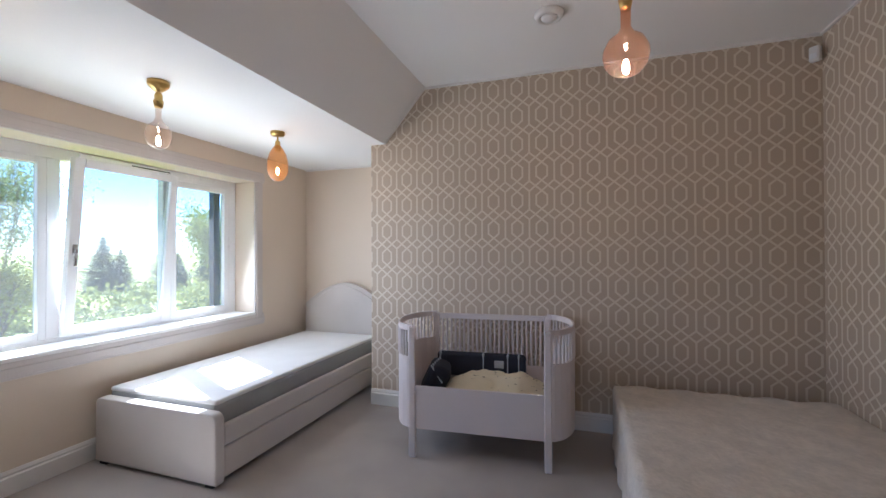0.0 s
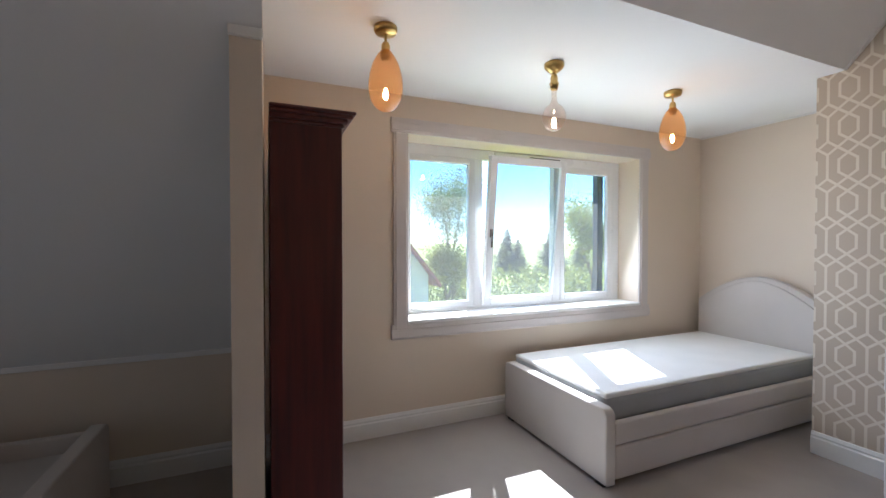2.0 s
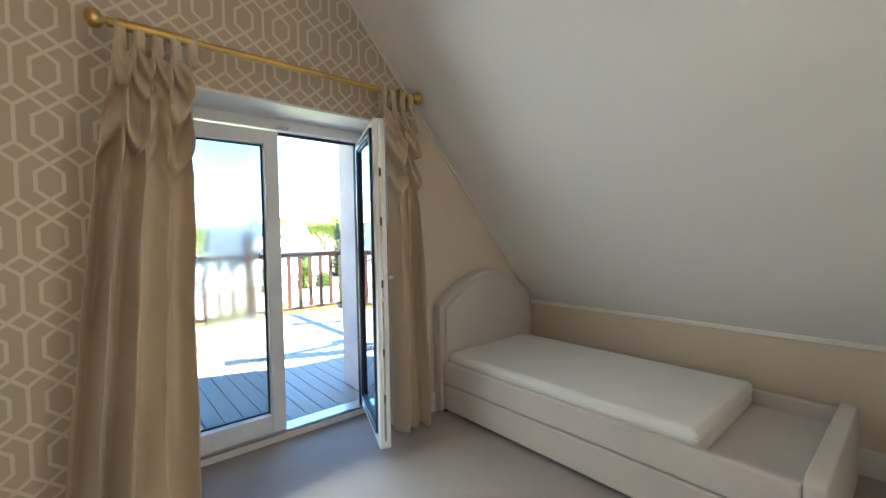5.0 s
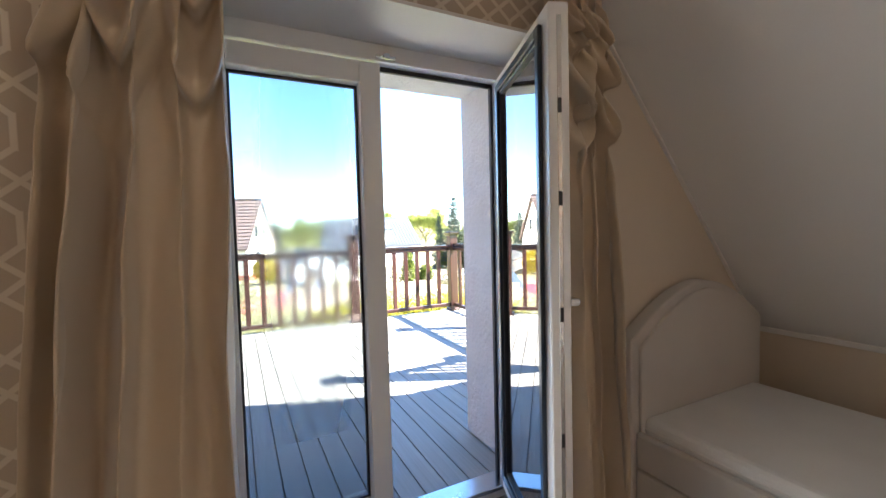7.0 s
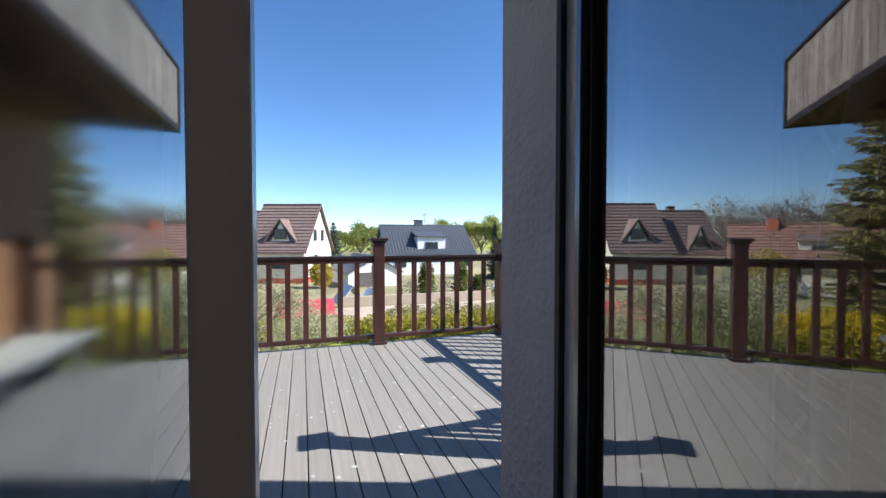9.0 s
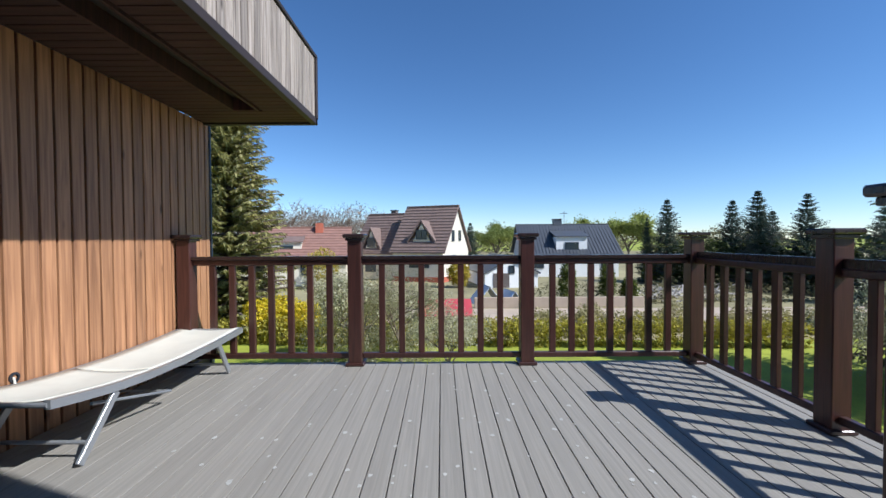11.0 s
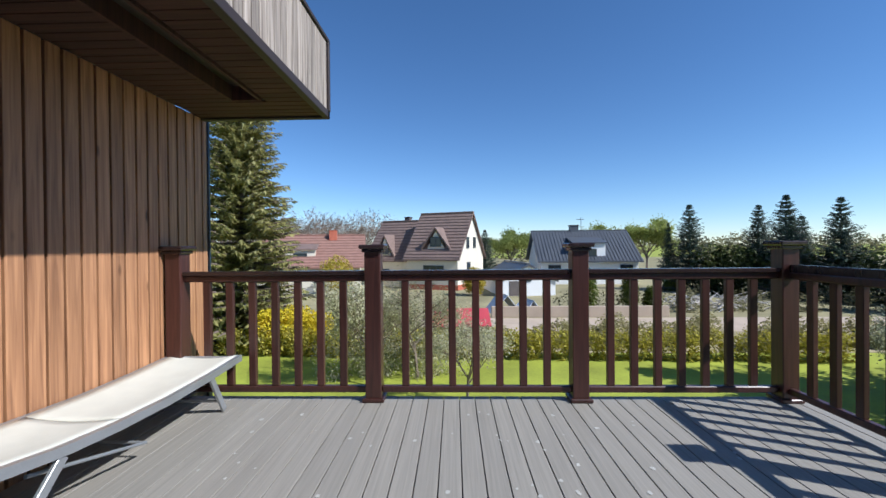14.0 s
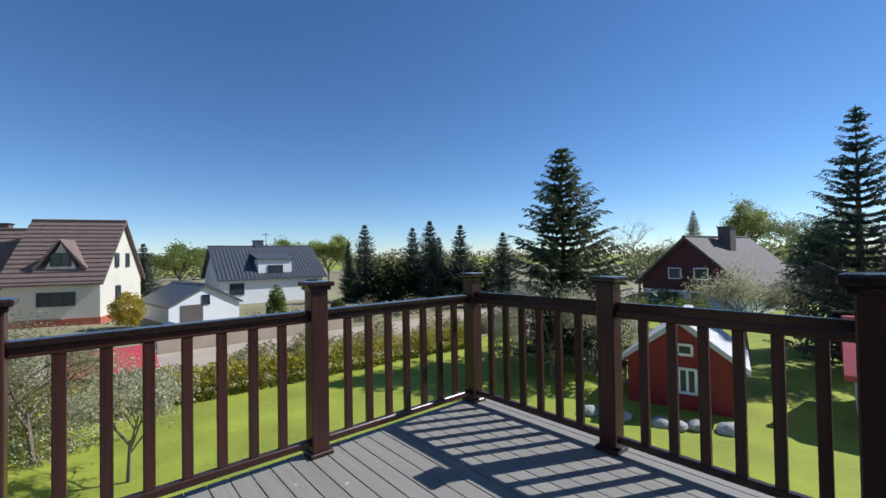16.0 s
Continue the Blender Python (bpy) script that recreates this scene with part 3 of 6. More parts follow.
part("threshold", box(-0.94, 0.28, DFY - 0.06, DFY + 0.06, 0.054, 0.075, 0.003), M_STEEL, door, "metal threshold")


def leaf(name, w, parent, flip):
    """A glazed leaf from the hinge at local x = 0, its room side towards local +y, rubber and blue shell outside."""
    bm = bmesh.new()
    for b in ((0, 0.085, 0.075, 1.99), (w - 0.085, w, 0.075, 1.99), (0.085, w - 0.085, 0.075, 0.19), (0.085, w - 0.085, 1.905, 1.99)):
        add_box(bm, min(flip * b[0], flip * b[1]), max(flip * b[0], flip * b[1]), -0.03, 0.035, b[2], b[3], 0.004)
    lf = part(name, bm, M_PVC, parent)
    bm = bmesh.new()
    for b in ((0.050, 0.080, 0.15, 1.945), (w - 0.080, w - 0.050, 0.15, 1.945), (0.080, w - 0.080, 0.15, 0.182), (0.080, w - 0.080, 1.913, 1.945)):
        add_box(bm, min(flip * b[0], flip * b[1]), max(flip * b[0], flip * b[1]), -0.046, -0.031, b[2], b[3], 0.003)
    part("outer_shell", bm, M_BLUEFR, lf, "dark blue outer shell")
    bm = bmesh.new()
    for b in ((0.085, 0.094, 0.19, 1.905), (w - 0.094, w - 0.085, 0.19, 1.905), (0.094, w - 0.094, 0.19, 0.199), (0.094, w - 0.094, 1.896, 1.905)):
        add_box(bm, min(flip * b[0], flip * b[1]), max(flip * b[0], flip * b[1]), -0.033, -0.015, b[2], b[3])
    part("gasket", bm, M_GASKET, lf, "black rubber seal")
    g = part("pane", box(min(flip * 0.09, flip * (w - 0.09)), max(flip * 0.088, flip * (w - 0.088)), -0.024, -0.018, 0.193, 1.902), M_DOORGLASS, lf)
    g.visible_shadow = False
    return lf


l1 = leaf("door_leaf", 0.64, door, -1)
l1.matrix_basis = pose(0.28, DFY + 0.012, 0)
# a hazy band of condensation inside the closed leaf's pane
M_HAZE = bpy.data.materials.new("condensation_haze")
t_, n_, l_, p_ = nodes_of(M_HAZE)
tr_, mx_, ns_, rp_, tc_ = n_.new("ShaderNodeBsdfTransparent"), n_.new("ShaderNodeMixShader"), n_.new("ShaderNodeTexNoise"), n_.new("ShaderNodeMapRange"), n_.new("ShaderNodeTexCoord")
p_.inputs["Base Color"].default_value = (0.8, 0.82, 0.84, 1)
p_.inputs["Transmission Weight"].default_value, p_.inputs["IOR"].default_value, p_.inputs["Roughness"].default_value = 1.0, 1.02, 0.5
grad_ = n_.new("ShaderNodeTexGradient")
grad_.gradient_type = 'SPHERICAL'
mp_ = n_.new("ShaderNodeMapping")
mp_.inputs["Location"].default_value, mp_.inputs["Scale"].default_value = (0.07 / 0.20, 0, -1.45 / 1.25), (1 / 0.20, 1.0, 1 / 1.25)
l_.new(tc_.outputs["Object"], mp_.inputs[0])
l_.new(mp_.outputs[0], grad_.inputs[0])
rp_.inputs["From Min"].default_value, rp_.inputs["From Max"].default_value = 0.0, 0.5
rp_.inputs["To Max"].default_value = 0.85
l_.new(grad_.outputs["Fac"], rp_.inputs[0])
l_.new(rp_.outputs[0], mx_.inputs[0])
l_.new(tr_.outputs[0], mx_.inputs[1])
l_.new(p_.outputs[0], mx_.inputs[2])
l_.new(mx_.outputs[0], n_["Material Output"].inputs[0])
bm = bmesh.new()
add_box(bm, -0.27, 0.12, -0.0005, 0.0005, 0.5, 1.89)
hz = part("condensation", bm, M_HAZE, l1, "blurry haze of condensation in the glazing")
hz.matrix_basis = pose(-0.28, -0.012, 0)
hz.visible_shadow = False
l2 = leaf("door_leaf", 0.66, door, 1)
l2.matrix_basis = pose(-0.93, -2.865, 0, 0, 0, 69.5)
bm = bmesh.new()
for z in (0.35, 0.62, 1.02, 1.38, 1.66):
    add_box(bm, 0.6595, 0.6632, -0.003, 0.009, z, z + 0.045, 0.001)
part("lock_strip", box(0.6585, 0.662, -0.004, 0.01, 0.12, 1.95, 0.001), M_STEEL, l2, "steel lock strip on the leaf's edge")
part("bolts", bm, M_GASKET, l2, "dark locking bolts")
bm = bmesh.new()
add_box(bm, 0.605, 0.635, 0.035, 0.045, 0.98, 1.12, 0.003)
add_box(bm, 0.61, 0.63, 0.045, 0.075, 1.06, 1.085, 0.003)
add_box(bm, 0.51, 0.63, 0.065, 0.08, 1.062, 1.083, 0.004)
part("door_handle", bm, M_STEEL, l2, "steel lever handle")
bm = bmesh.new()
add_box(bm, -0.43, -0.345, DFY + 0.036, DFY + 0.05, 2.012, 2.026, 0.002)
add_box(bm, -0.40, -0.375, DFY + 0.05, DFY + 0.062, 2.008, 2.03, 0.002)
part("catch_plate", bm, M_STEEL, door, "small steel catch on the frame head")

# ---- curtain rod and curtains ----
RY, RZ = -2.45, 2.235
rodt = thing("curtain_rod", "aged brass curtain rod with turned finials", "curtain rod")
part("pole", rod((-1.08, RY, RZ), (0.47, RY, RZ), 0.0175, 16), M_BRASS, rodt, smooth=False)
for s, x in ((-1, -1.08), (1, 0.47)):
    bm = lathe([(0, 0), (0.020, 0), (0.022, 0.008), (0.013, 0.014), (0.013, 0.022), (0.034, 0.036), (0.042, 0.056), (0.034, 0.076), (0.014, 0.086), (0, 0.088)], 20)
    bmesh.ops.transform(bm, matrix=Matrix.Translation((x, RY, RZ)) @ Matrix.Rotation(s * math.pi / 2, 4, 'Y'), verts=bm.verts)
    part("finial", bm, M_BRASS, rodt, smooth=True)
part("sleeve", rod((0.18, RY, RZ), (0.45, RY, RZ), 0.0245, 16), M_BRASS, rodt)
for x in (0.30, -0.99):
    bm = rod((x, RY, RZ - 0.016), (x, DY, RZ - 0.016), 0.009, 10)
    b2 = lathe([(0, -0.006), (0.03, -0.006), (0.03, 0.006), (0, 0.006)], 16)
    bmesh.ops.transform(b2, matrix=Matrix.Translation((x, DY + 0.006, RZ - 0.016)) @ Matrix.Rotation(math.pi / 2, 4, 'X'), verts=b2.verts)
    part("bracket", bm, M_BRASS, rodt)
    part("wall_plate", b2, M_BRASS, rodt)
    part("collar", rod((x - 0.012, RY, RZ), (x + 0.012, RY, RZ), 0.029, 16), M_BRASS, rodt)


def curtain(name, top, bottom, folds, depth, seed, lift, label):
    """A tab-top drape gathered at the rod, its folds sagging in swags near the head and widening to the floor."""
    rnd = random.Random(seed)
    ph = [rnd.uniform(-0.35, 0.35) for _ in range(folds + 1)]
    nu, nv = folds * 22, 110
    bm = bmesh.new()
    grid = []
    for j in range(nv + 1):
        v = (j / nv) ** 1.5
        z = (RZ - 0.055) * (1 - v) + lift * v
        row = []
        for i in range(nu + 1):
            u = i / nu
            k = u * folds
            x0, x1 = (top[a] + (bottom[a] - top[a]) * (v ** 0.8) for a in (0, 1))
            w = math.sin(2 * math.pi * k + ph[int(k)] + 1.2 * v * math.sin(seed + 3 * u))
            amp = depth * (0.22 + 1.05 * min(1.0, (v * 2.4) ** 1.5)) * (0.8 + 0.55 * math.sin(5 * u + seed)) * (1 + 0.5 * noise.noise(Vector((u * 4, v * 2.5, seed + 2))))
            sag = 0.075 * math.exp(-(v / 0.06) ** 2) * abs(math.sin(math.pi * k))
            # cowl folds: small ones hang between neighbouring tabs, larger ones below run across two
            c1 = 2 * abs(k - math.floor(k) - 0.5)
            k2 = u * folds * 0.55 + 0.3 * math.sin(seed)
            c2 = 2 * abs(k2 - math.floor(k2) - 0.5)
            f1 = (0.5 + 0.5 * math.sin(2 * math.pi * (v / 0.062 + 0.75 * c1 + 0.31 * math.floor(k)))) ** 1.4
            f2 = (0.5 + 0.5 * math.sin(2 * math.pi * (v / 0.105 + 0.95 * c2 + 0.43 * math.floor(k2)))) ** 1.6
            e1 = math.exp(-((v - 0.05) / 0.055) ** 2) * (1 - c1 ** 3)
            e2 = math.exp(-((v - 0.17) / 0.095) ** 2) * (1 - c2 ** 4)
            swag = 0.075 * e1 * f1 + 0.10 * e2 * f2
            lip = 0.045 * e1 * f1 + 0.075 * e2 * f2
            y = RY + 0.02 + amp * w * 0.6 + swag + 0.012 * noise.noise(Vector((u * 6, v * 5, seed)))
            x = x0 + (x1 - x0) * u + 0.012 * noise.noise(Vector((u * 9, v * 7, seed + 5))) + 0.014 * math.cos(2 * math.pi * k)
            row.append(bm.verts.new((x, y, z - sag * (1 - v) - lip)))
        grid.append(row)
    for j in range(nv):
        for i in range(nu):
            bm.faces.new((grid[j][i], grid[j][i + 1], grid[j + 1][i + 1], grid[j + 1][i]))
    t = thing(name, label, "curtain", "curtains")
    c = part("drape", bm, M_CURTAIN, t, smooth=True)
    m = c.modifiers.new("thick", 'SOLIDIFY')
    m.thickness = 0.003
    for i in range(folds + 1):
        x = top[0] + (top[1] - top[0]) * i / folds
        bm = bmesh.new()
        r = 0.0165
        seg = 12
        ring = []
        for a in range(seg + 1):
            an = math.pi * a / seg
            ring.append((r * math.cos(an), r * math.sin(an)))
        pts = [(-r * 1.0, -0.10 - 0.02 * (i % 2))] + [(-q[0], q[1]) for q in ring] + [(r * 1.0, -0.10)]
        L = [bm.verts.new((x - 0.02, RY + a, RZ + b)) for a, b in pts]
        R = [bm.verts.new((x + 0.02, RY + a, RZ + b)) for a, b in pts]
        for q in range(len(pts) - 1):
            bm.faces.new((L[q], L[q + 1], R[q + 1], R[q]))
        tb = part("tab", bm, M_CURTAIN, t, smooth=True)
        tb.modifiers.new("thick", 'SOLIDIFY').thickness = 0.003
    return t


curtain("curtain", (0.175, 0.44), (0.20, 0.69), 4, 0.135, 3, 0.02, "champagne satin tab-top curtain falling to the floor")
curtain("curtain", (-1.07, -0.86), (-1.14, -0.94), 3, 0.085, 8, 0.02, "champagne satin tab-top curtain beside the open door leaf")


# ---- beds ----
def headboard_outline(w, h0, h1):
    """Shoulders that curve up to a flat-topped arch."""
    pts = [(-w / 2, 0.02), (w / 2, 0.02)]
    n = 22
    for i in range(n + 1):
        a = w / 2 - w * i / n
        s = min(1.0, abs(a) / (0.5 * w))
        pts.append((a, h0 + (h1 - h0) * (1 - s ** 1.75)))
    return pts


def soft_prism(points, depth, axis, at, bevel):
    bm = prism(points, depth, axis, at)
    bmesh.ops.bevel(bm, geom=[e for e in bm.edges if e.calc_face_angle(0) > 0.7 and any(len(f.verts) > 6 for f in e.link_faces)], offset=bevel, segments=3, affect='EDGES', profile=0.6)
    return bm


def storage_bed(w, length, foot_h, head0, head1, m, label, group, rail=0.385):
    """An upholstered child's bed: x across, y from the foot (0) to the head."""
    t = thing("bed", label, "bed", group, m)
    hb = soft_prism(headboard_outline(w + 0.03, head0, head1), 0.075, "y", length - 0.078, 0.012)
    h = part("headboard", hb, M_FABRIC, t, smooth=False)
    pts = headboard_outline(w - 0.06, head0 - 0.035, head1 - 0.035)
    part("head_pad", soft_prism([(a, max(b, 0.3)) for a, b in pts], 0.018, "y", length - 0.095, 0.008), M_FABRIC, h)
    fo = [(-w / 2, 0.02), (w / 2, 0.02)]
    for i in range(7):
        a = math.pi / 2 * i / 6
        fo.append((w / 2 - 0.05 + 0.05 * math.cos(a), foot_h - 0.05 + 0.05 * math.sin(a)))
    for i in range(7):
        a = math.pi / 2 + math.pi / 2 * i / 6
        fo.append((-w / 2 + 0.05 + 0.05 * math.cos(a), foot_h - 0.05 + 0.05 * math.sin(a)))
    part("footboard", soft_prism(fo, 0.07, "y", 0.0, 0.012), M_FABRIC, t)
    for s in (-1, 1):
        x0, x1 = sorted((s * (w / 2 - 0.045), s * (w / 2 - 0.005)))
        part("side_rail", box(x0, x1, 0.072, length - 0.08, 0.225, rail, 0.012, 2), M_FABRIC, t)
        part("drawer_front" if s > 0 else "side_panel", box(x0, x1, 0.072, length - 0.08, 0.035, 0.218, 0.012, 2), M_FABRIC, t)
    part("base", box(-w / 2 + 0.046, w / 2 - 0.046, 0.072, length - 0.08, 0.22, 0.30), M_FABRIC, t)
    for x in (-w / 2 + 0.06, w / 2 - 0.06):
        for y in (0.03, length - 0.05):
            part("foot", box(x - 0.03, x + 0.03, y - 0.02, y + 0.02, 0.0, 0.03), M_GASKET, t)
    return t


def mattress(w, length, z0, z1, top_mat, side_mat, m, label, split=0.0):
    t = thing("mattress", label, "mattress", "", m)
    if split:
        part("core", box(-w / 2, w / 2, 0, length, z0, z1 - split, 0.035, 3), side_mat, t)
        part("top_cover", box(-w / 2 + 0.004, w / 2 - 0.004, 0.004, length - 0.004, z1 - split - 0.02, z1, 0.016, 3), top_mat, t)
    else:
        part("core", box(-w / 2, w / 2, 0, length, z0, z1, 0.032, 3), top_mat, t)
        part("piping", box(-w / 2 - 0.003, w / 2 + 0.003, -0.003, length + 0.003, z1 - 0.05, z1 - 0.044, 0.002), M_TRIM, t, "thin white seam")
    return t


storage_bed(1.02, 2.285, 0.435, 0.79, 1.04, pose(-1.945, 1.99, 0), "greige upholstered storage bed below the window", "upholstered beds", 0.352)
mattress(0.93, 2.10, 0.302, 0.482, M_MATT, M_MATTG, pose(-1.978, 2.066, 0), "white mattress with a grey quilted border", 0.014)
storage_bed(1.02, 2.165, 0.42, 0.80, 1.03, pose(-1.875, -0.425, 0, 0, 0, 180), "greige upholstered storage bed under the sloping ceiling", "upholstered beds")
mattress(0.90, 1.66, 0.302, 0.445, M_MATT, M_MATT, pose(-1.865, -0.85, 0, 0, 0, 180), "short white foam mattress leaving the slats bare")


# guest bed with a quilted cover hanging to the floor
gb = thing("covered_bed", "low bed under a cream quilted cover", "bed")
bm = bmesh.new()
add_box(bm, 0.83, 2.10, 1.3, 3.33, 0.03, 0.36, 0.04, 3)
part("base", bm, M_FABRIC, gb)
bm = bmesh.new()
nx, ny = 34, 50
rows = []
for j in range(ny + 1):
    row = []
    for i in range(nx + 1):
        x = 0.81 + (2.108 - 0.81) * i / nx
        y = 1.28 + (3.36 - 1.28) * j / ny
        wv = 0.012 * noise.noise(Vector((x * 3, y * 3, 2))) + 0.006 * math.sin(x * 24) * math.sin(y * 24)
        row.append(bm.verts.new((x, y, 0.418 + wv)))
    rows.append(row)
for j in range(ny):
    for i in range(nx):
        bm.faces.new((rows[j][i], rows[j][i + 1], rows[j + 1][i + 1], rows[j + 1][i]))


def skirt(edge, out):
    """Folds of cloth falling from an edge to just over the floor."""
    prev = edge
    for k in range(1, 11):
        f = k / 10
        cur = []
        for q, e in enumerate(edge):
            wob = 0.016 * f * math.sin(q * 1.1) + 0.02 * f * noise.noise(Vector((q * 0.35, f * 2, out.x)))
            cur.append(bm.verts.new(e.co + out * (0.012 + wob) * (1 if f > 0.05 else 0) + Vector((0, 0, -(e.co.z - 0.012) * f))))
        for q in range(len(edge) - 1):
            bm.faces.new((prev[q], prev[q + 1], cur[q + 1], cur[q]))
        prev = cur


skirt([r[0] for r in rows], Vector((-1, 0, 0)))
skirt(rows[0], Vector((0, -1, 0)))
skirt(rows[-1], Vector((0, 1, 0)))
cv = part("quilted_cover", bm, M_COVER, gb, "cream quilted bedspread", smooth=True)


# ---- crib ----
CRIB_AT = pose(-0.085, 3.095, 0, 0, 0, 4.6) @ Matrix.Diagonal((1.06, 1.02, 0.96, 1))


def crib():
    """An oval-ended cot: x along, y across, on four legs; low front panel, barred back and ends."""
    t = thing("crib", "pale pink lacquered wooden cot with rounded barred ends", "crib", at=CRIB_AT)
    L, W, H = 0.42, 0.335, 0.925
    for sx in (-1, 1):
        for sy in (-1, 1):
            part("leg", box(sx * L - 0.022, sx * L + 0.022, sy * W - 0.016, sy * W + 0.016, 0, H - 0.012, 0.005), M_CRIB, t)

    def arc(sx, r, n=14):
        return [(sx * (L + (r - 0.0) * math.sin(math.pi * k / n) * 0.52), -W * math.cos(math.pi * k / n) * (r / W if r != W else 1)) for k in range(n + 1)]

    def band(sx, z0, z1, thick=0.014):
        bm = bmesh.new()
        ins, out = arc(sx, W - thick), arc(sx, W)
        cols = [[bm.verts.new((*p, z)) for p, z in ((a, z0), (b, z0), (b, z1), (a, z1))] for a, b in zip(ins, out)]
        for c, d in zip(cols, cols[1:]):
            for q in range(4):
                bm.faces.new((c[q], c[(q + 1) % 4], d[(q + 1) % 4], d[q]))
        bm.faces.new(cols[0])
        bm.faces.new(cols[-1][::-1])
        bmesh.ops.recalc_face_normals(bm, faces=bm.faces)
        return bm

    for sx in (-1, 1):
        part("end_panel", band(sx, 0.20, 0.70), M_CRIB, t, smooth=False)
        part("end_rail", band(sx, 0.885, 0.925, 0.022), M_CRIB, t)
        pts = arc(sx, W - 0.007, 22)
        for p in pts[1:-1]:
            part("bar", rod((*p, 0.695), (*p, 0.89), 0.0075, 8), M_CRIB, t)
    part("back_panel", box(-L + 0.02, L - 0.02, W - 0.012, W + 0.004, 0.20, 0.50, 0.003), M_CRIB, t)
    part("front_panel", box(-L + 0.02, L - 0.02, -W - 0.006, -W + 0.010, 0.20, 0.50, 0.003), M_CRIB, t)
    part("back_rail", box(-L + 0.02, L - 0.02, W - 0.016, W + 0.012, 0.865, 0.91, 0.006), M_CRIB, t)
    n = 23
    for i in range(n):
        x = -L + 0.045 + (2 * L - 0.09) * i / (n - 1)
        part("bar", rod((x, W - 0.003, 0.495), (x, W - 0.003, 0.87), 0.0085, 8), M_CRIB, t)
    part("bed_base", box(-L - 0.04, L + 0.04, -W + 0.02, W - 0.02, 0.30, 0.32), M_CRIB, t)
    return t


crib()


def in_crib(name, label, cat):
    return thing(name, label, cat, at=CRIB_AT)


cq = in_crib("crib_quilt", "rumpled cream quilt with small dark printed flowers", "quilt")
M_QUILT = mat("cream_printed_quilt", (0.70, 0.63, 0.46), 0.9, 0.08, 8.0, 160.0, 0.4)
bm = bmesh.new()
rows = []
for j in range(25):
    row = []
    for i in range(41):
        x, y = -0.36 + 0.86 * i / 40, -0.31 + 0.56 * j / 24
        d = min(i, 40 - i, 12) / 12 * min(j, 24 - j, 8) / 8
        z = 0.325 + 0.185 * d ** 0.5 + 0.05 * noise.noise(Vector((x * 6, y * 6, 4))) * d + 0.02 * noise.noise(Vector((x * 15, y * 15, 7)))
        row.append(bm.verts.new((x, y, max(0.322, z))))
    rows.append(row)
for j in range(24):
    for i in range(40):
        bm.faces.new((rows[j][i], rows[j][i + 1], rows[j + 1][i + 1], rows[j + 1][i]))
part("quilt", bm, M_QUILT, cq, smooth=True)
M_PRINT = mat("dark_printed_motifs", (0.12, 0.10, 0.07), 0.9, 0.3)
rnd = random.Random(5)
bm = bmesh.new()
for _ in range(38):
    i, j = rnd.randrange(4, 36), rnd.randrange(4, 20)
    x, y = -0.36 + 0.86 * i / 40, -0.31 + 0.56 * j / 24
    d = min(i, 40 - i, 12) / 12 * min(j, 24 - j, 8) / 8
    z = max(0.322, 0.325 + 0.185 * d ** 0.5 + 0.05 * noise.noise(Vector((x * 6, y * 6, 4))) * d + 0.02 * noise.noise(Vector((x * 15, y * 15, 7)))) + 0.003
    a = rnd.uniform(0, 3.1)
    r1, r2 = rnd.uniform(0.008, 0.016), rnd.uniform(0.004, 0.007)
    bm.faces.new([bm.verts.new((x + r1 * math.cos(a) * c - r2 * math.sin(a) * s, y + r1 * math.sin(a) * c + r2 * math.cos(a) * s, z + 0.001 * k)) for k, (c, s) in enumerate(((1, 0), (0, 1), (-1, 0), (0, -1)))])
tagged(part("printed_motif", bm, M_PRINT, cq, "dark printed sprigs"), kind="stuff")

bp = in_crib("crib_bumper", "navy padded cot bumper with pale stripes along the back", "bumper")
bm = box(-0.40, 0.27, 0.23, 0.30, 0.40, 0.60, 0.03, 3)
part("pad", bm, M_NAVY, bp)
for x in (-0.38, -0.05, 0.13, 0.21):
    part("stripe", box(x, x + 0.016, 0.228, 0.302, 0.405, 0.602, 0.006), M_STRIPE, bp, "pale stripe")
part("patch", box(0.04, 0.11, 0.224, 0.231, 0.49, 0.55, 0.002), M_STRIPE, bp, "pale printed patch")
bl = in_crib("folded_blanket", "dark blue fringed blanket folded at the cot's end", "blanket")
bm = bmesh.new()
add_box(bm, -0.075, 0.075, -0.22, 0.10, 0.0, 0.27, 0.05, 3)
bmesh.ops.transform(bm, matrix=pose(-0.40, -0.02, 0.34, 0, 24, 12), verts=bm.verts)
part("folds", bm, M_NAVY, bl)
for i in range(6):
    bm = bar((-0.33, -0.2 + 0.045 * i, 0.61), (-0.25, -0.22 + 0.05 * i, 0.49), 0.016, 0.006)
    part("stripe", bm, M_STRIPE, bl, "pale woven stripe")

# ---- dark bookcase beside the cheek wall ----
wd = thing("bookcase", "tall dark mahogany bookcase with a moulded cornice", "bookcase")
BX0, BX1, BY0, BY1, BZ = -2.42, -1.385, 0.335, 0.595, 1.775
for x in (BX0, BX1 - 0.03):
    part("side_panel", box(x, x + 0.03, BY0, BY1, 0.0, BZ, 0.003), M_MAHOG, wd)
part("back_panel", box(BX0 + 0.03, BX1 - 0.03, BY0, BY0 + 0.012, 0.0, BZ), M_MAHOG, wd)
for z in (0.08, 0.42, 0.76, 1.10, 1.44, 1.745):
    part("shelf", box(BX0 + 0.03, BX1 - 0.03, BY0 + 0.012, BY1 - 0.004, z, z + 0.024, 0.002), M_MAHOG, wd)
bm = bmesh.new()
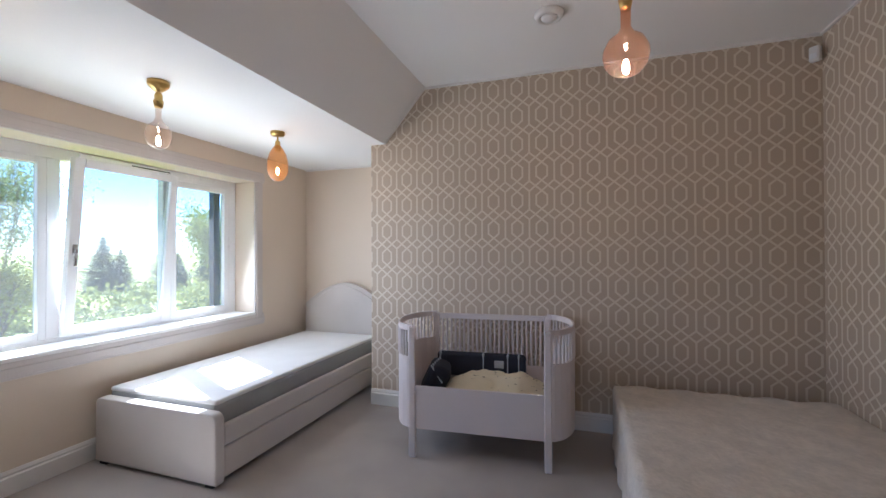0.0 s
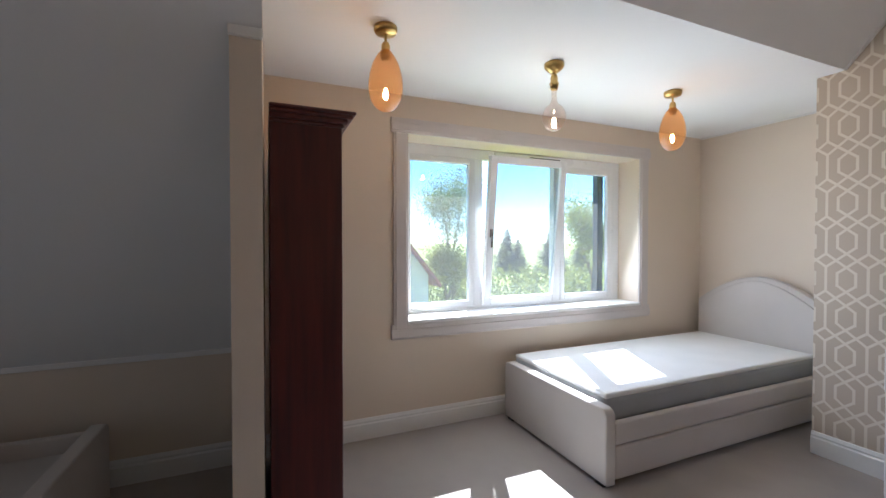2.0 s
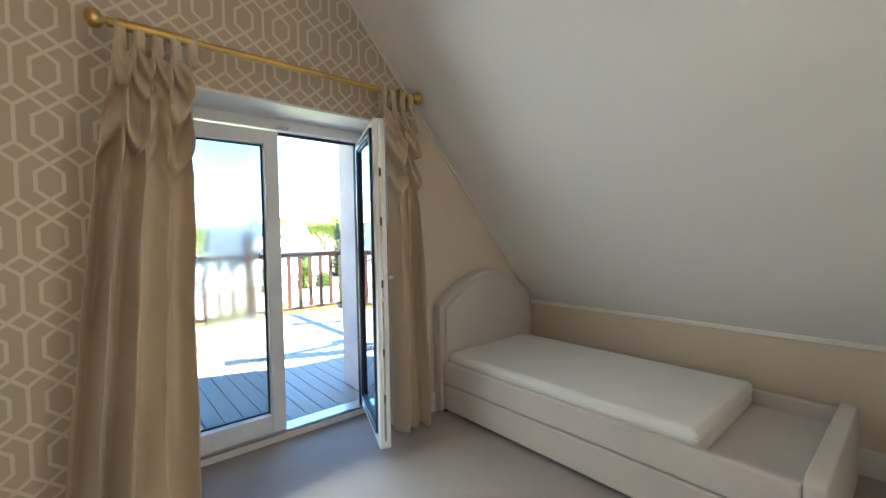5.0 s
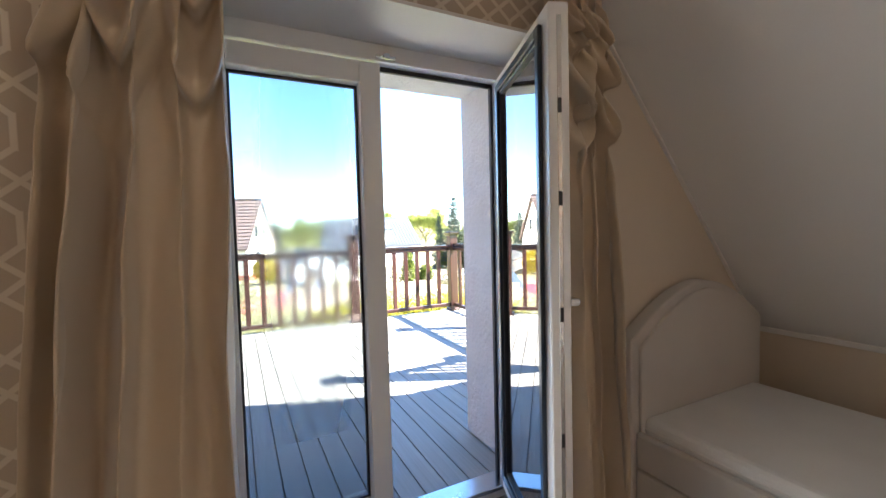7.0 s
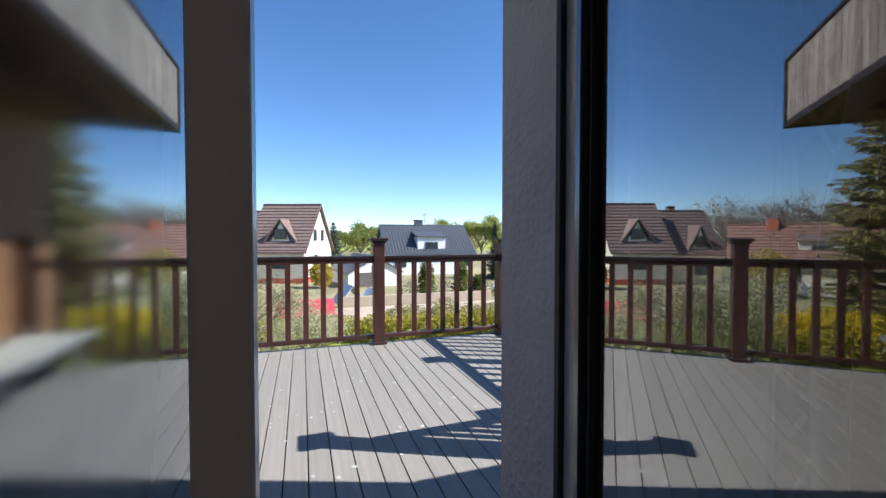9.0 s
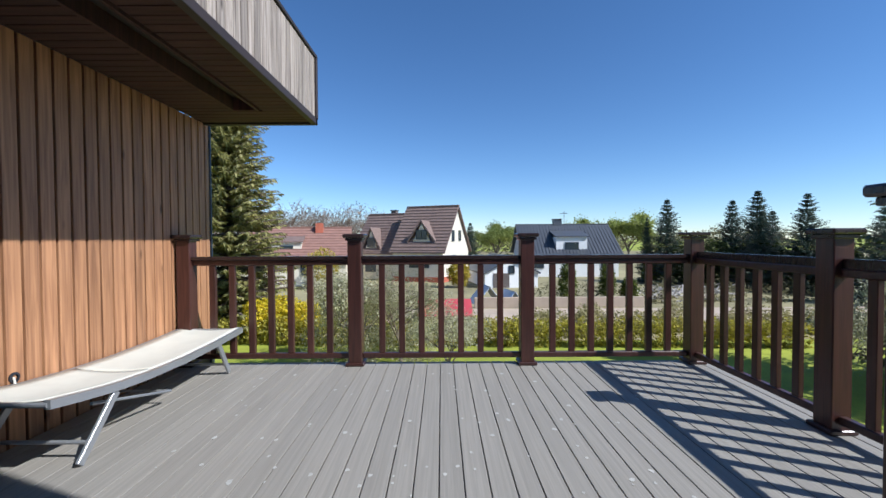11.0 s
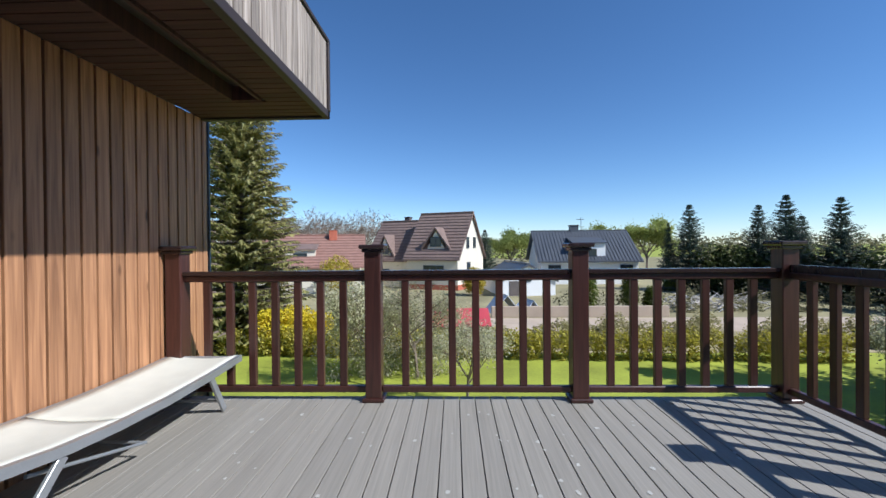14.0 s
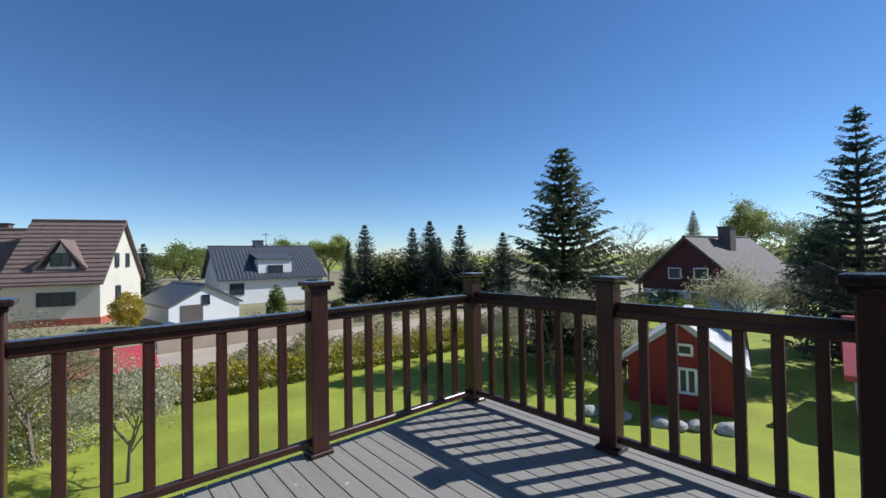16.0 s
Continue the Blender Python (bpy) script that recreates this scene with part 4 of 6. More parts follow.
for k, (o, z0, z1) in enumerate(((0.008, BZ, BZ + 0.014), (0.022, BZ + 0.014, BZ + 0.034), (0.04, BZ + 0.034, BZ + 0.050), (0.052, BZ + 0.050, BZ + 0.062))):
    add_box(bm, BX0, BX1 + o * 0.4, BY0, BY1 + o, z0, z1, 0.004)
part("cornice", bm, M_MAHOG, wd)
TOYS = [((0.72, 0.08, 0.07), "red"), ((0.75, 0.62, 0.5), "cream"), ((0.35, 0.5, 0.65), "pale blue")]
for z, col, kx in ((0.45, 1, -1.43), (0.784, 0, -1.44), (1.124, 1, -1.45), (0.104, 2, -1.46)):
    bm = lathe([(0, 0), (0.035, 0.004), (0.045, 0.05), (0.035, 0.10), (0.018, 0.115), (0.03, 0.15), (0.028, 0.18), (0, 0.195)], 16)
    o = part("soft_toy", bm, mat("toy_cloth_" + TOYS[col][1].replace(" ", "_"), TOYS[col][0], 0.9), None, smooth=True)
    o.matrix_world = pose(kx, BY1 - 0.045, z)
    tagged(o, TOYS[col][1] + " soft toy on a bookcase shelf", "toy")

# ---- lamps ----
M_AMBER = glow_glass("amber_ribbed_glass", (0.95, 0.62, 0.34), 0.045)
M_CLEAR = glow_glass("clear_rose_glass", (0.93, 0.86, 0.82), 0.012)
M_PINK = glow_glass("rose_glass", (0.96, 0.66, 0.48), 0.007)
M_BULB = bulb_mat("warm_filament_bulb", (1.0, 0.72, 0.40), 26.0)
M_BULB_D = bulb_mat("warm_pendant_bulb", (1.0, 0.84, 0.66), 95.0)


def ceiling_lamp(x, y, top, profile, drop, shade_mat, label, cup, bulb_z, bulb_mat_=None):
    t = thing("ceiling_lamp", label, "lamp", "ceiling lamps", pose(x, y, top))
    part("canopy", lathe([(0, 0), (0.056, 0), (0.056, -0.018), (0.05, -0.03), (0.02, -0.036 - cup), (0, -0.036 - cup)], 24), M_BRASS, t, smooth=True)
    part("stem", rod((0, 0, -0.03), (0, 0, -drop), 0.006, 10), M_BRASS, t)
    part("socket", lathe([(0, -drop + 0.012), (0.014, -drop + 0.012), (0.021, -drop - 0.004), (0.021, -drop - 0.03), (0.027, -drop - 0.038), (0.02, -drop - 0.075), (0, -drop - 0.075)], 16), M_BRASS, t, smooth=True)
    sh = part("shade", lathe([(r, -drop + z) for r, z in profile], 32), shade_mat, t, smooth=True)
    b = part("bulb", lathe([(0, 0.03), (0.007, 0.026), (0.011, 0.008), (0.012, -0.012), (0.008, -0.024), (0, -0.028)], 14), bulb_mat_ or M_BULB, t, smooth=True)
    b.location.z = -drop + bulb_z
    return t


TEAR = [(0.022, -0.03), (0.042, -0.06), (0.061, -0.10), (0.074, -0.15), (0.080, -0.20), (0.079, -0.245), (0.070, -0.285), (0.051, -0.318), (0.03, -0.336), (0.012, -0.342), (0.001, -0.343)]
FLASK = [(0.020, -0.02), (0.017, -0.08), (0.017, -0.145), (0.030, -0.172), (0.058, -0.193), (0.075, -0.228), (0.078, -0.255), (0.070, -0.292), (0.048, -0.320), (0.02, -0.333), (0.001, -0.335)]
TEAR = [(r * 1.03, z * 0.925) for r, z in TEAR]
FLASK = [(r * 0.86, z * 0.93) for r, z in FLASK]
ceiling_lamp(-1.703, 0.855, DORM, TEAR, 0.085, M_AMBER, "brass ceiling lamp with an amber teardrop glass", 0.0, -0.235)
ceiling_lamp(-1.711, 1.855, DORM, FLASK, 0.075, M_CLEAR, "brass ceiling lamp with a clear flask glass", 0.02, -0.265)
ceiling_lamp(-1.750, 2.884, DORM, TEAR, 0.085, M_AMBER, "brass ceiling lamp with an amber teardrop glass", 0.0, -0.235)
ceiling_lamp(0.752, 1.853, CEIL, [(r * 1.27, z * 1.08) for r, z in FLASK], 0.44, M_PINK, "pendant lamp with a rose flask glass", 0.02, -0.30, M_BULB_D)

sd = thing("ceiling_vent", "round white ceiling vent", "vent", at=pose(0.41, 2.70, CEIL))
part("ring", lathe([(0.05, 0), (0.088, 0), (0.088, -0.012), (0.078, -0.03), (0.062, -0.035), (0.05, -0.02), (0.05, 0)], 32), M_TRIM, sd, smooth=True)
part("disc", lathe([(0, -0.012), (0.048, -0.012), (0.048, -0.03), (0.035, -0.042), (0, -0.045)], 28), M_TRIM, sd, smooth=True)
ms = thing("alarm_sensor", "small white alarm sensor in the wall corner", "sensor", at=pose(2.06, 3.47, 2.68, 0, 0, -45))
part("housing", box(-0.03, 0.03, -0.02, 0.03, -0.05, 0.05, 0.012, 2), M_TRIM, ms)
part("sensor_lens", box(-0.02, 0.02, -0.026, -0.018, -0.035, 0.0, 0.004), M_PVC, ms)

# ---- the deck's railing ----
def post(x, y, tall=1.215):
    t = thing("railing_post", "dark brown painted timber railing post with a moulded cap", "post", "railing posts", pose(x, y, DECK))
    part("shaft", box(-0.062, 0.062, -0.062, 0.062, 0.0, tall - 0.045, 0.006), M_RAIL, t)
    bm = bmesh.new()
    add_box(bm, -0.078, 0.078, -0.078, 0.078, tall - 0.06, tall - 0.035, 0.004)
    add_box(bm, -0.098, 0.098, -0.098, 0.098, tall - 0.034, tall, 0.008)
    part("cap", bm, M_RAILTOP, t)
    bm = bmesh.new()
    add_box(bm, -0.085, 0.085, -0.085, 0.085, 0.0, 0.03, 0.006)
    part("foot_collar", bm, M_RAIL, t)
    return t


POSTS = {"a": (1.90, -6.94), "b": (0.334, -6.94), "c": (-1.256, -6.94), "d": (-2.818, -6.94), "e": (-2.818, -5.569), "f": (-2.818, -4.21), "g": (-1.745, -4.18)}
for k in POSTS:
    post(*POSTS[k], 1.307 if k == "g" else 1.215)


def rail_panel(p, q, count, lift=0.0):
    p, q = Vector((*p, DECK + lift)), Vector((*q, DECK + lift))
    d = (q - p)
    n = d.normalized()
    t = thing("railing", "dark brown painted timber railing with square balusters", "railing", "railing panels", pose(0, 0, 0))
    a, b = p + n * 0.062, q - n * 0.062
    up = Vector((0, 0, 1))
    bm = bar(a + up * 0.995, b + up * 0.995, 0.085 if abs(n.x) > 0.7 else 0.035, 0.035 if abs(n.x) > 0.7 else 0.085)
    part("handrail", bm, M_RAILTOP, t, "near-black glossy handrail")
    w = 0.052
    part("top_rail", bar(a + up * 0.955, b + up * 0.955, w, w), M_RAIL, t)
    part("bottom_rail", bar(a + up * 0.085, b + up * 0.085, 0.05, 0.05), M_RAIL, t)
    base = mesh_of("baluster", box(-0.028, 0.028, -0.019, 0.019, 0, 0.82, 0.004), M_RAIL)
    ang = math.degrees(math.atan2(n.y, n.x))
    for i in range(count):
        c = a + (b - a) * ((i + 1) / (count + 1)) + up * 0.11
        piece("baluster", base, t, pose(c.x, c.y, c.z, 0, 0, ang))
    return t


for u, v, c in (("a", "b", 7), ("b", "c", 7), ("c", "d", 7), ("d", "e", 6), ("e", "f", 6), ("f", "g", 5)):
    rail_panel(POSTS[u], POSTS[v], c, 0.06 if v == "g" else 0.0)

# ---- eave over the clad wall ----
FXE, EY0, EY1 = 0.83, -7.45, -3.42
eave = thing("eave", "timber-clad flat eave with a dark metal edge", "eave", kind="structure")
part("roof_slab", box(FXE + 0.03, CLX + 2.6, EY0 + 0.03, EY1, SOF + 0.13, 3.09), M_DKMETAL, eave)
part("edge_trim", box(FXE - 0.006, FXE + 0.05, EY0 - 0.006, EY1, SOF - 0.012, SOF + 0.055, 0.004), M_DKMETAL, eave, "dark brown metal drip edge")
part("edge_trim", box(FXE - 0.006, CLX + 2.6, EY0 - 0.012, EY0 + 0.045, SOF - 0.014, SOF + 0.053, 0.004), M_DKMETAL, eave, "dark brown metal drip edge")
part("coping", box(FXE - 0.012, CLX + 2.6, EY0 - 0.015, EY1, 3.10, 3.135, 0.004), M_DKMETAL, eave, "dark brown metal coping")
part("corner_trim", box(FXE - 0.012, FXE + 0.03, EY0 - 0.014, EY0 + 0.03, SOF + 0.05, 3.10, 0.003), M_DKMETAL, eave)
part("track_box", box(1.23, 1.43, -6.92, EY1, SOF + 0.09, SOF + 0.13), M_DKMETAL, eave, "dark recessed awning track")
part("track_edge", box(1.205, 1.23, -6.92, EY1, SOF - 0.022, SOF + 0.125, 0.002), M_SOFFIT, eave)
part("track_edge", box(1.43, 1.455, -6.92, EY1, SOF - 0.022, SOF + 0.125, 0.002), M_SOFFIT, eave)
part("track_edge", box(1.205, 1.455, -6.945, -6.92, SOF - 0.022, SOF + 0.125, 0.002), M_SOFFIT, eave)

# ---- glass door in the clad wall ----
gd = thing("door_2", "dark blue framed glass terrace door in the clad wall", "door", kind="structure")
GX = 2.16
bm = bmesh.new()
for b in ((-5.115, -5.045, 0.05, 2.06), (-3.56, -3.45, 0.05, 2.06), (-5.045, -3.56, 2.015, 2.06), (-5.045, -3.56, 0.05, 0.10)):
    add_box(bm, GX - 0.01, GX + 0.07, *b, 0.003)
part("door_frame", bm, M_BLUEFR, gd)
for y0, y1, w0, w1 in ((-5.043, -4.635, 0.042, 0.078), (-4.63, -3.562, 0.10, 0.10)):
    bm = bmesh.new()
    for b in ((y0, y0 + w0, 0.10, 2.013), (y1 - w1, y1, 0.10, 2.013), (y0 + w0, y1 - w1, 0.10, 0.196), (y0 + w0, y1 - w1, 1.974, 2.013)):
        add_box(bm, GX + 0.0, GX + 0.055, *b, 0.003)
    lf = part("door_leaf", bm, M_BLUEFR, gd)
    bm = bmesh.new()
    for b in ((y0 + w0, y0 + w0 + 0.008, 0.196, 1.974), (y1 - w1 - 0.008, y1 - w1, 0.196, 1.974), (y0 + w0 + 0.008, y1 - w1 - 0.008, 0.196, 0.204), (y0 + w0 + 0.008, y1 - w1 - 0.008, 1.966, 1.974)):
        add_box(bm, GX + 0.008, GX + 0.02, *b)
    part("gasket", bm, M_GASKET, lf, "black rubber seal")
    part("pane", box(GX + 0.02, GX + 0.028, y0 + w0 - 0.004, y1 - w1 + 0.004, 0.192, 1.978), M_TERGLASS, lf)
    if y1 > -4.6:
        bm = bmesh.new()
        add_box(bm, GX - 0.012, GX, y0 + 0.035, y0 + 0.065, 0.95, 1.12, 0.003)
        add_box(bm, GX - 0.05, GX - 0.012, y0 + 0.043, y0 + 0.057, 1.06, 1.075, 0.002)
        add_box(bm, GX - 0.055, GX - 0.04, y0 + 0.043, y0 + 0.16, 1.058, 1.077, 0.003)
        part("door_handle", bm, M_STEEL, lf, "steel lever handle")
part("lintel_trim", box(CLX - 0.045, CLX + 0.02, -5.24, -3.42, 2.068, 2.135, 0.004), M_DKMETAL, gd, "dark brown lintel board")
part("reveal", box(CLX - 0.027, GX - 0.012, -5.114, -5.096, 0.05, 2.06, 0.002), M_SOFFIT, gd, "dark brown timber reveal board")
part("door_sill", box(CLX - 0.06, GX + 0.06, -5.08, -3.46, DECK, DECK + 0.03, 0.003), M_BLUEFR, gd)

hp = thing("wall_outlet", "capped cable hole in the cladding", "outlet", at=pose(CLX - 0.027, -5.46, 0.44, 0, -90, 0))
part("ring", lathe([(0.018, 0), (0.03, 0), (0.03, 0.008), (0.018, 0.01)], 16), M_GASKET, hp)
part("cable", rod((0.0, 0.0, 0.0), (-0.06, 0.02, 0.035), 0.006, 8), M_SLING, hp, "white cable end")


# ---- sun lounger ----
def lounger():
    t = thing("sun_lounger", "white mesh sun lounger with a grey aluminium frame", "lounger")
    xs0, xs1 = 1.40, 1.955
    prof = [(-5.05, 0.452), (-5.22, 0.424), (-5.46, 0.39), (-5.74, 0.37), (-6.12, 0.36), (-6.52, 0.37), (-6.93, 0.392)]

    def zat(y):
        for (a, za), (b, zb) in zip(prof, prof[1:]):
            if b <= y <= a:
                return za + (zb - za) * (y - a) / (b - a)
        return prof[0][1]
    n = 30
    ys = [-5.05 - 1.88 * k / n for k in range(n + 1)]
    for nm, k0, k1 in (("seat_sling", 0, 12), ("back_sling", 12, n)):
        bm = bmesh.new()
        g = [[bm.verts.new((xs0 + 0.02 + (xs1 - xs0 - 0.04) * i / 8, ys[k], zat(ys[k]) + 0.012 - 0.022 * math.sin(math.pi * i / 8) - (0.004 if k == k1 and nm == "seat_sling" else 0))) for i in range(9)] for k in range(k0, k1 + 1)]
        for a, b in zip(g, g[1:]):
            for i in range(8):
                bm.faces.new((a[i], a[i + 1], b[i + 1], b[i]))
        s = part(nm, bm, M_SLING, t, "white mesh sling", smooth=True)
        s.modifiers.new("thick", 'SOLIDIFY').thickness = 0.006
    for x in (xs0, xs1):
        bm = bmesh.new()
        ring = None
        for y in ys:
            z = zat(y)
            cur = [bm.verts.new((x + a, y, z + b)) for a, b in ((-0.016, -0.03), (0.016, -0.03), (0.016, 0.016), (-0.016, 0.016))]
            if ring:
                for q in range(4):
                    bm.faces.new((ring[q], ring[(q + 1) % 4], cur[(q + 1) % 4], cur[q]))
            else:
                bm.faces.new(cur)
            ring = cur
        bm.faces.new(ring[::-1])
        bmesh.ops.recalc_face_normals(bm, faces=bm.faces)
        part("side_rail", bm, M_ALU, t)
        part("leg", bar((x, -5.46, 0.36), (x, -5.21, DECK + 0.012), 0.02, 0.045), M_ALU, t)
        part("leg", bar((x, -6.54, 0.35), (x, -6.70, DECK + 0.012), 0.02, 0.045), M_ALU, t)
    for y, z in ((-5.055, 0.442), (-6.92, 0.387)):
        part("cross_tube", rod((xs0, y, z), (xs1, y, z), 0.014, 10), M_ALU, t)
    for y, z in ((-5.285, 0.15), (-6.645, 0.15)):
        part("stretcher", rod((xs0, y, z), (xs1, y, z), 0.011, 10), M_ALU, t)
    for x in (xs0 + 0.05, xs1 - 0.05):
        part("ratchet_arm", rod((x, -5.35, 0.33), (x, -6.0, 0.16), 0.009, 8), M_ALU, t)
    part("ratchet_bar", rod((xs0 + 0.05, -6.0, 0.16), (xs1 - 0.05, -6.0, 0.16), 0.009, 8), M_ALU, t)
    return t


lounger()

# ---- garden and distance ----
GZ = -2.9
bm = bmesh.new()
bmesh.ops.create_grid(bm, x_segments=80, y_segments=80, size=1500)
for v in bm.verts:
    v.co.z = GZ
structure("ground", bm, M_GRASS, "bright spring lawn and fields reaching the horizon", "ground")
M_ROAD = mat("pale_gravel_road", (0.42, 0.335, 0.255), 0.95, 0.15, 1.2, 30.0, 0.6)
M_BRUSH = mat("dry_meadow", (0.30, 0.25, 0.15), 0.95, 0.35, 0.9, 12.0, 0.8)
structure("field", box(-60, 40, -23.5, -19.6, GZ - 0.1, GZ + 0.012), M_BRUSH, "dry rough grass strip behind the hedge", "ground")
structure("meadow", box(-160, 110, -140, -27.2, GZ - 0.1, GZ + 0.014), mat("olive_meadow", (0.25, 0.22, 0.115), 0.95, 0.4, 0.25, 5.0, 0.8), "olive rough meadow between the far houses", "ground")
structure("road", box(-70, 50, -27.2, -23.5, GZ - 0.1, GZ + 0.02), M_ROAD, "pale gravel road behind the garden", "road")


def leaf_mat(name, a, b, rough=0.6, through=0.45):
    """Foliage: each leaf has its own tone, and lets some light through."""
    m = bpy.data.materials.new(name)
    t, n, l, p = nodes_of(m)
    g = n.new("ShaderNodeNewGeometry")
    r = n.new("ShaderNodeValToRGB")
    r.color_ramp.elements[0].color, r.color_ramp.elements[1].color = (*a, 1), (*b, 1)
    l.new(g.outputs["Random Per Island"], r.inputs[0])
    l.new(r.outputs[0], p.inputs["Base Color"])
    p.inputs["Roughness"].default_value = rough
    tl, mx = n.new("ShaderNodeBsdfTranslucent"), n.new("ShaderNodeMixShader")
    l.new(r.outputs[0], tl.inputs[0])
    mx.inputs[0].default_value = through
    l.new(p.outputs[0], mx.inputs[1])
    l.new(tl.outputs[0], mx.inputs[2])
    l.new(mx.outputs[0], n["Material Output"].inputs[0])
    return m


M_SPRUCE = leaf_mat("spruce_needles", (0.15, 0.16, 0.045), (0.40, 0.36, 0.13), 0.6, 0.35)
M_BLUESP = leaf_mat("dark_spruce_needles", (0.022, 0.044, 0.032), (0.085, 0.12, 0.075), 0.6, 0.2)
M_BIRCH = leaf_mat("young_birch_leaves", (0.12, 0.17, 0.03), (0.26, 0.31, 0.07))
M_HEDGE = leaf_mat("hedge_leaves", (0.22, 0.21, 0.025), (0.58, 0.50, 0.07))
M_YELLOW = leaf_mat("yellow_shrub", (0.55, 0.44, 0.015), (0.85, 0.70, 0.03))
M_BLOSSOM = leaf_mat("apple_buds", (0.30, 0.30, 0.15), (0.62, 0.57, 0.40))
M_THUJA = leaf_mat("thuja_scales", (0.05, 0.085, 0.015), (0.20, 0.23, 0.04))
M_TWIG = leaf_mat("bare_twigs", (0.12, 0.085, 0.065), (0.27, 0.21, 0.165), 0.9, 0.0)
M_BARK = mat("grey_brown_bark", (0.14, 0.105, 0.08), 0.9, 0.3, 4.0, 30.0, 0.8)


def cloud_mesh(name, verts, faces, material):
    me = bpy.data.meshes.new(name)
    me.from_pydata(verts, [], faces)
    me.materials.append(material)
    return me


def limbs_mesh(name, segs, material, sides=5):
    """Tapered bars: rows of (p, q, r0, r1)."""
    vs, fs = [], []
    for p, q, r0, r1 in segs:
        d = (q - p)
        if d.length < 1e-4:
            continue
        a = d.orthogonal().normalized()
        b = d.normalized().cross(a)
        k = len(vs)
        for c, r in ((p, r0), (q, r1)):
            for i in range(sides):
                an = 2 * math.pi * i / sides
                vs.append(c + (a * math.cos(an) + b * math.sin(an)) * r)
        for i in range(sides):
            j = (i + 1) % sides
            fs.append((k + i, k + j, k + sides + j, k + sides + i))
    return cloud_mesh(name, vs, fs, material)


def spruce_meshes(h, r, seed, whorls=46, arms=8, sprays=15, material=None, ragged=0.35, bare=0.06, droop=0.22):
    rnd = random.Random(seed)
    segs = [(Vector((0, 0, 0)), Vector((0, 0, h * 0.97)), 0.022 * h, 0.004)]
    vs, fs = [], []
    for w in range(whorls):
        f = bare + (1 - bare) * (w + rnd.random() * 0.6) / whorls
        z = f * h
        if z > h * 0.99:
            continue
        for k in range(arms):
            L = r * (1 - f) ** 0.82 * rnd.uniform(1 - ragged, 1 + ragged * 0.5) + 0.02 * r
            an = 2 * math.pi * (k + rnd.random()) / arms
            out = Vector((math.cos(an), math.sin(an), 0))
            side = Vector((-out.y, out.x, 0))
            lift = (0.35 * f - droop) * L
            pts = []
            for s in range(5):
                u = s / 4
                pts.append(Vector((0, 0, z)) + out * (L * u) + Vector((0, 0, lift * u + 0.16 * L * u * u * (1 if u > 0.5 else 0.4))))
            for a, b in zip(pts, pts[1:]):
                segs.append((a, b, 0.005 * h * (1 - f) + 0.004, 0.003))
            m = max(4, int(sprays * (L / r) ** 0.6))
            for s in range(m):
                u = (s + 0.6) / m
                i = min(3, int(u * 4))
                c = pts[i].lerp(pts[i + 1], u * 4 - i)
                sz = (0.10 + 0.16 * (1 - abs(u - 0.45))) * r * 0.42 * rnd.uniform(0.7, 1.3) * (0.5 + 0.5 * (1 - f) ** 0.7)
                for sg in (-1, 1):
                    tip = c + side * (sg * sz * rnd.uniform(0.6, 1.1)) + out * (sz * 0.7) + Vector((0, 0, -sz * rnd.uniform(0.1, 0.75)))
                    wd = out * (sz * 0.26) + Vector((0, 0, sz * 0.12 * rnd.uniform(-1, 1)))
                    q = len(vs)
                    mid = c.lerp(tip, 0.5)
                    vs += [c, mid + wd, tip, mid - wd]
                    fs.append((q, q + 1, q + 2, q + 3))
                dn = c + Vector((0, 0, -sz * rnd.uniform(0.5, 1.0))) + out * sz * 0.25
                q = len(vs)
                wd = side * sz * 0.25
                vs += [c - wd, c + wd, dn]
                fs.append((q, q + 1, q + 2))
    top = len(vs)
    for k in range(5):
        an = 2 * math.pi * k / 5
        vs += [Vector((0, 0, h)), Vector((0.03 * r * math.cos(an), 0.03 * r * math.sin(an), h * 0.95)), Vector((0.05 * r * math.cos(an + 1), 0.05 * r * math.sin(an + 1), h * 0.93))]
        fs.append((top, top + 1, top + 2))
        top += 3
    return limbs_mesh("trunk", segs, M_BARK), cloud_mesh("crown", vs, fs, material or M_SPRUCE)


def plant(name, label, cat, meshes, x, y, z=GZ, s=1.0, turn=0.0, group="", sz=None, names=("trunk", "crown")):
    t = thing(name, label, cat, group, Matrix.LocRotScale((x, y, z), Euler((0, 0, turn)), (s, s, sz or s)))
    for nm, me in zip(names, meshes):
        o = new(nm, me)
        o.parent = t
    return t


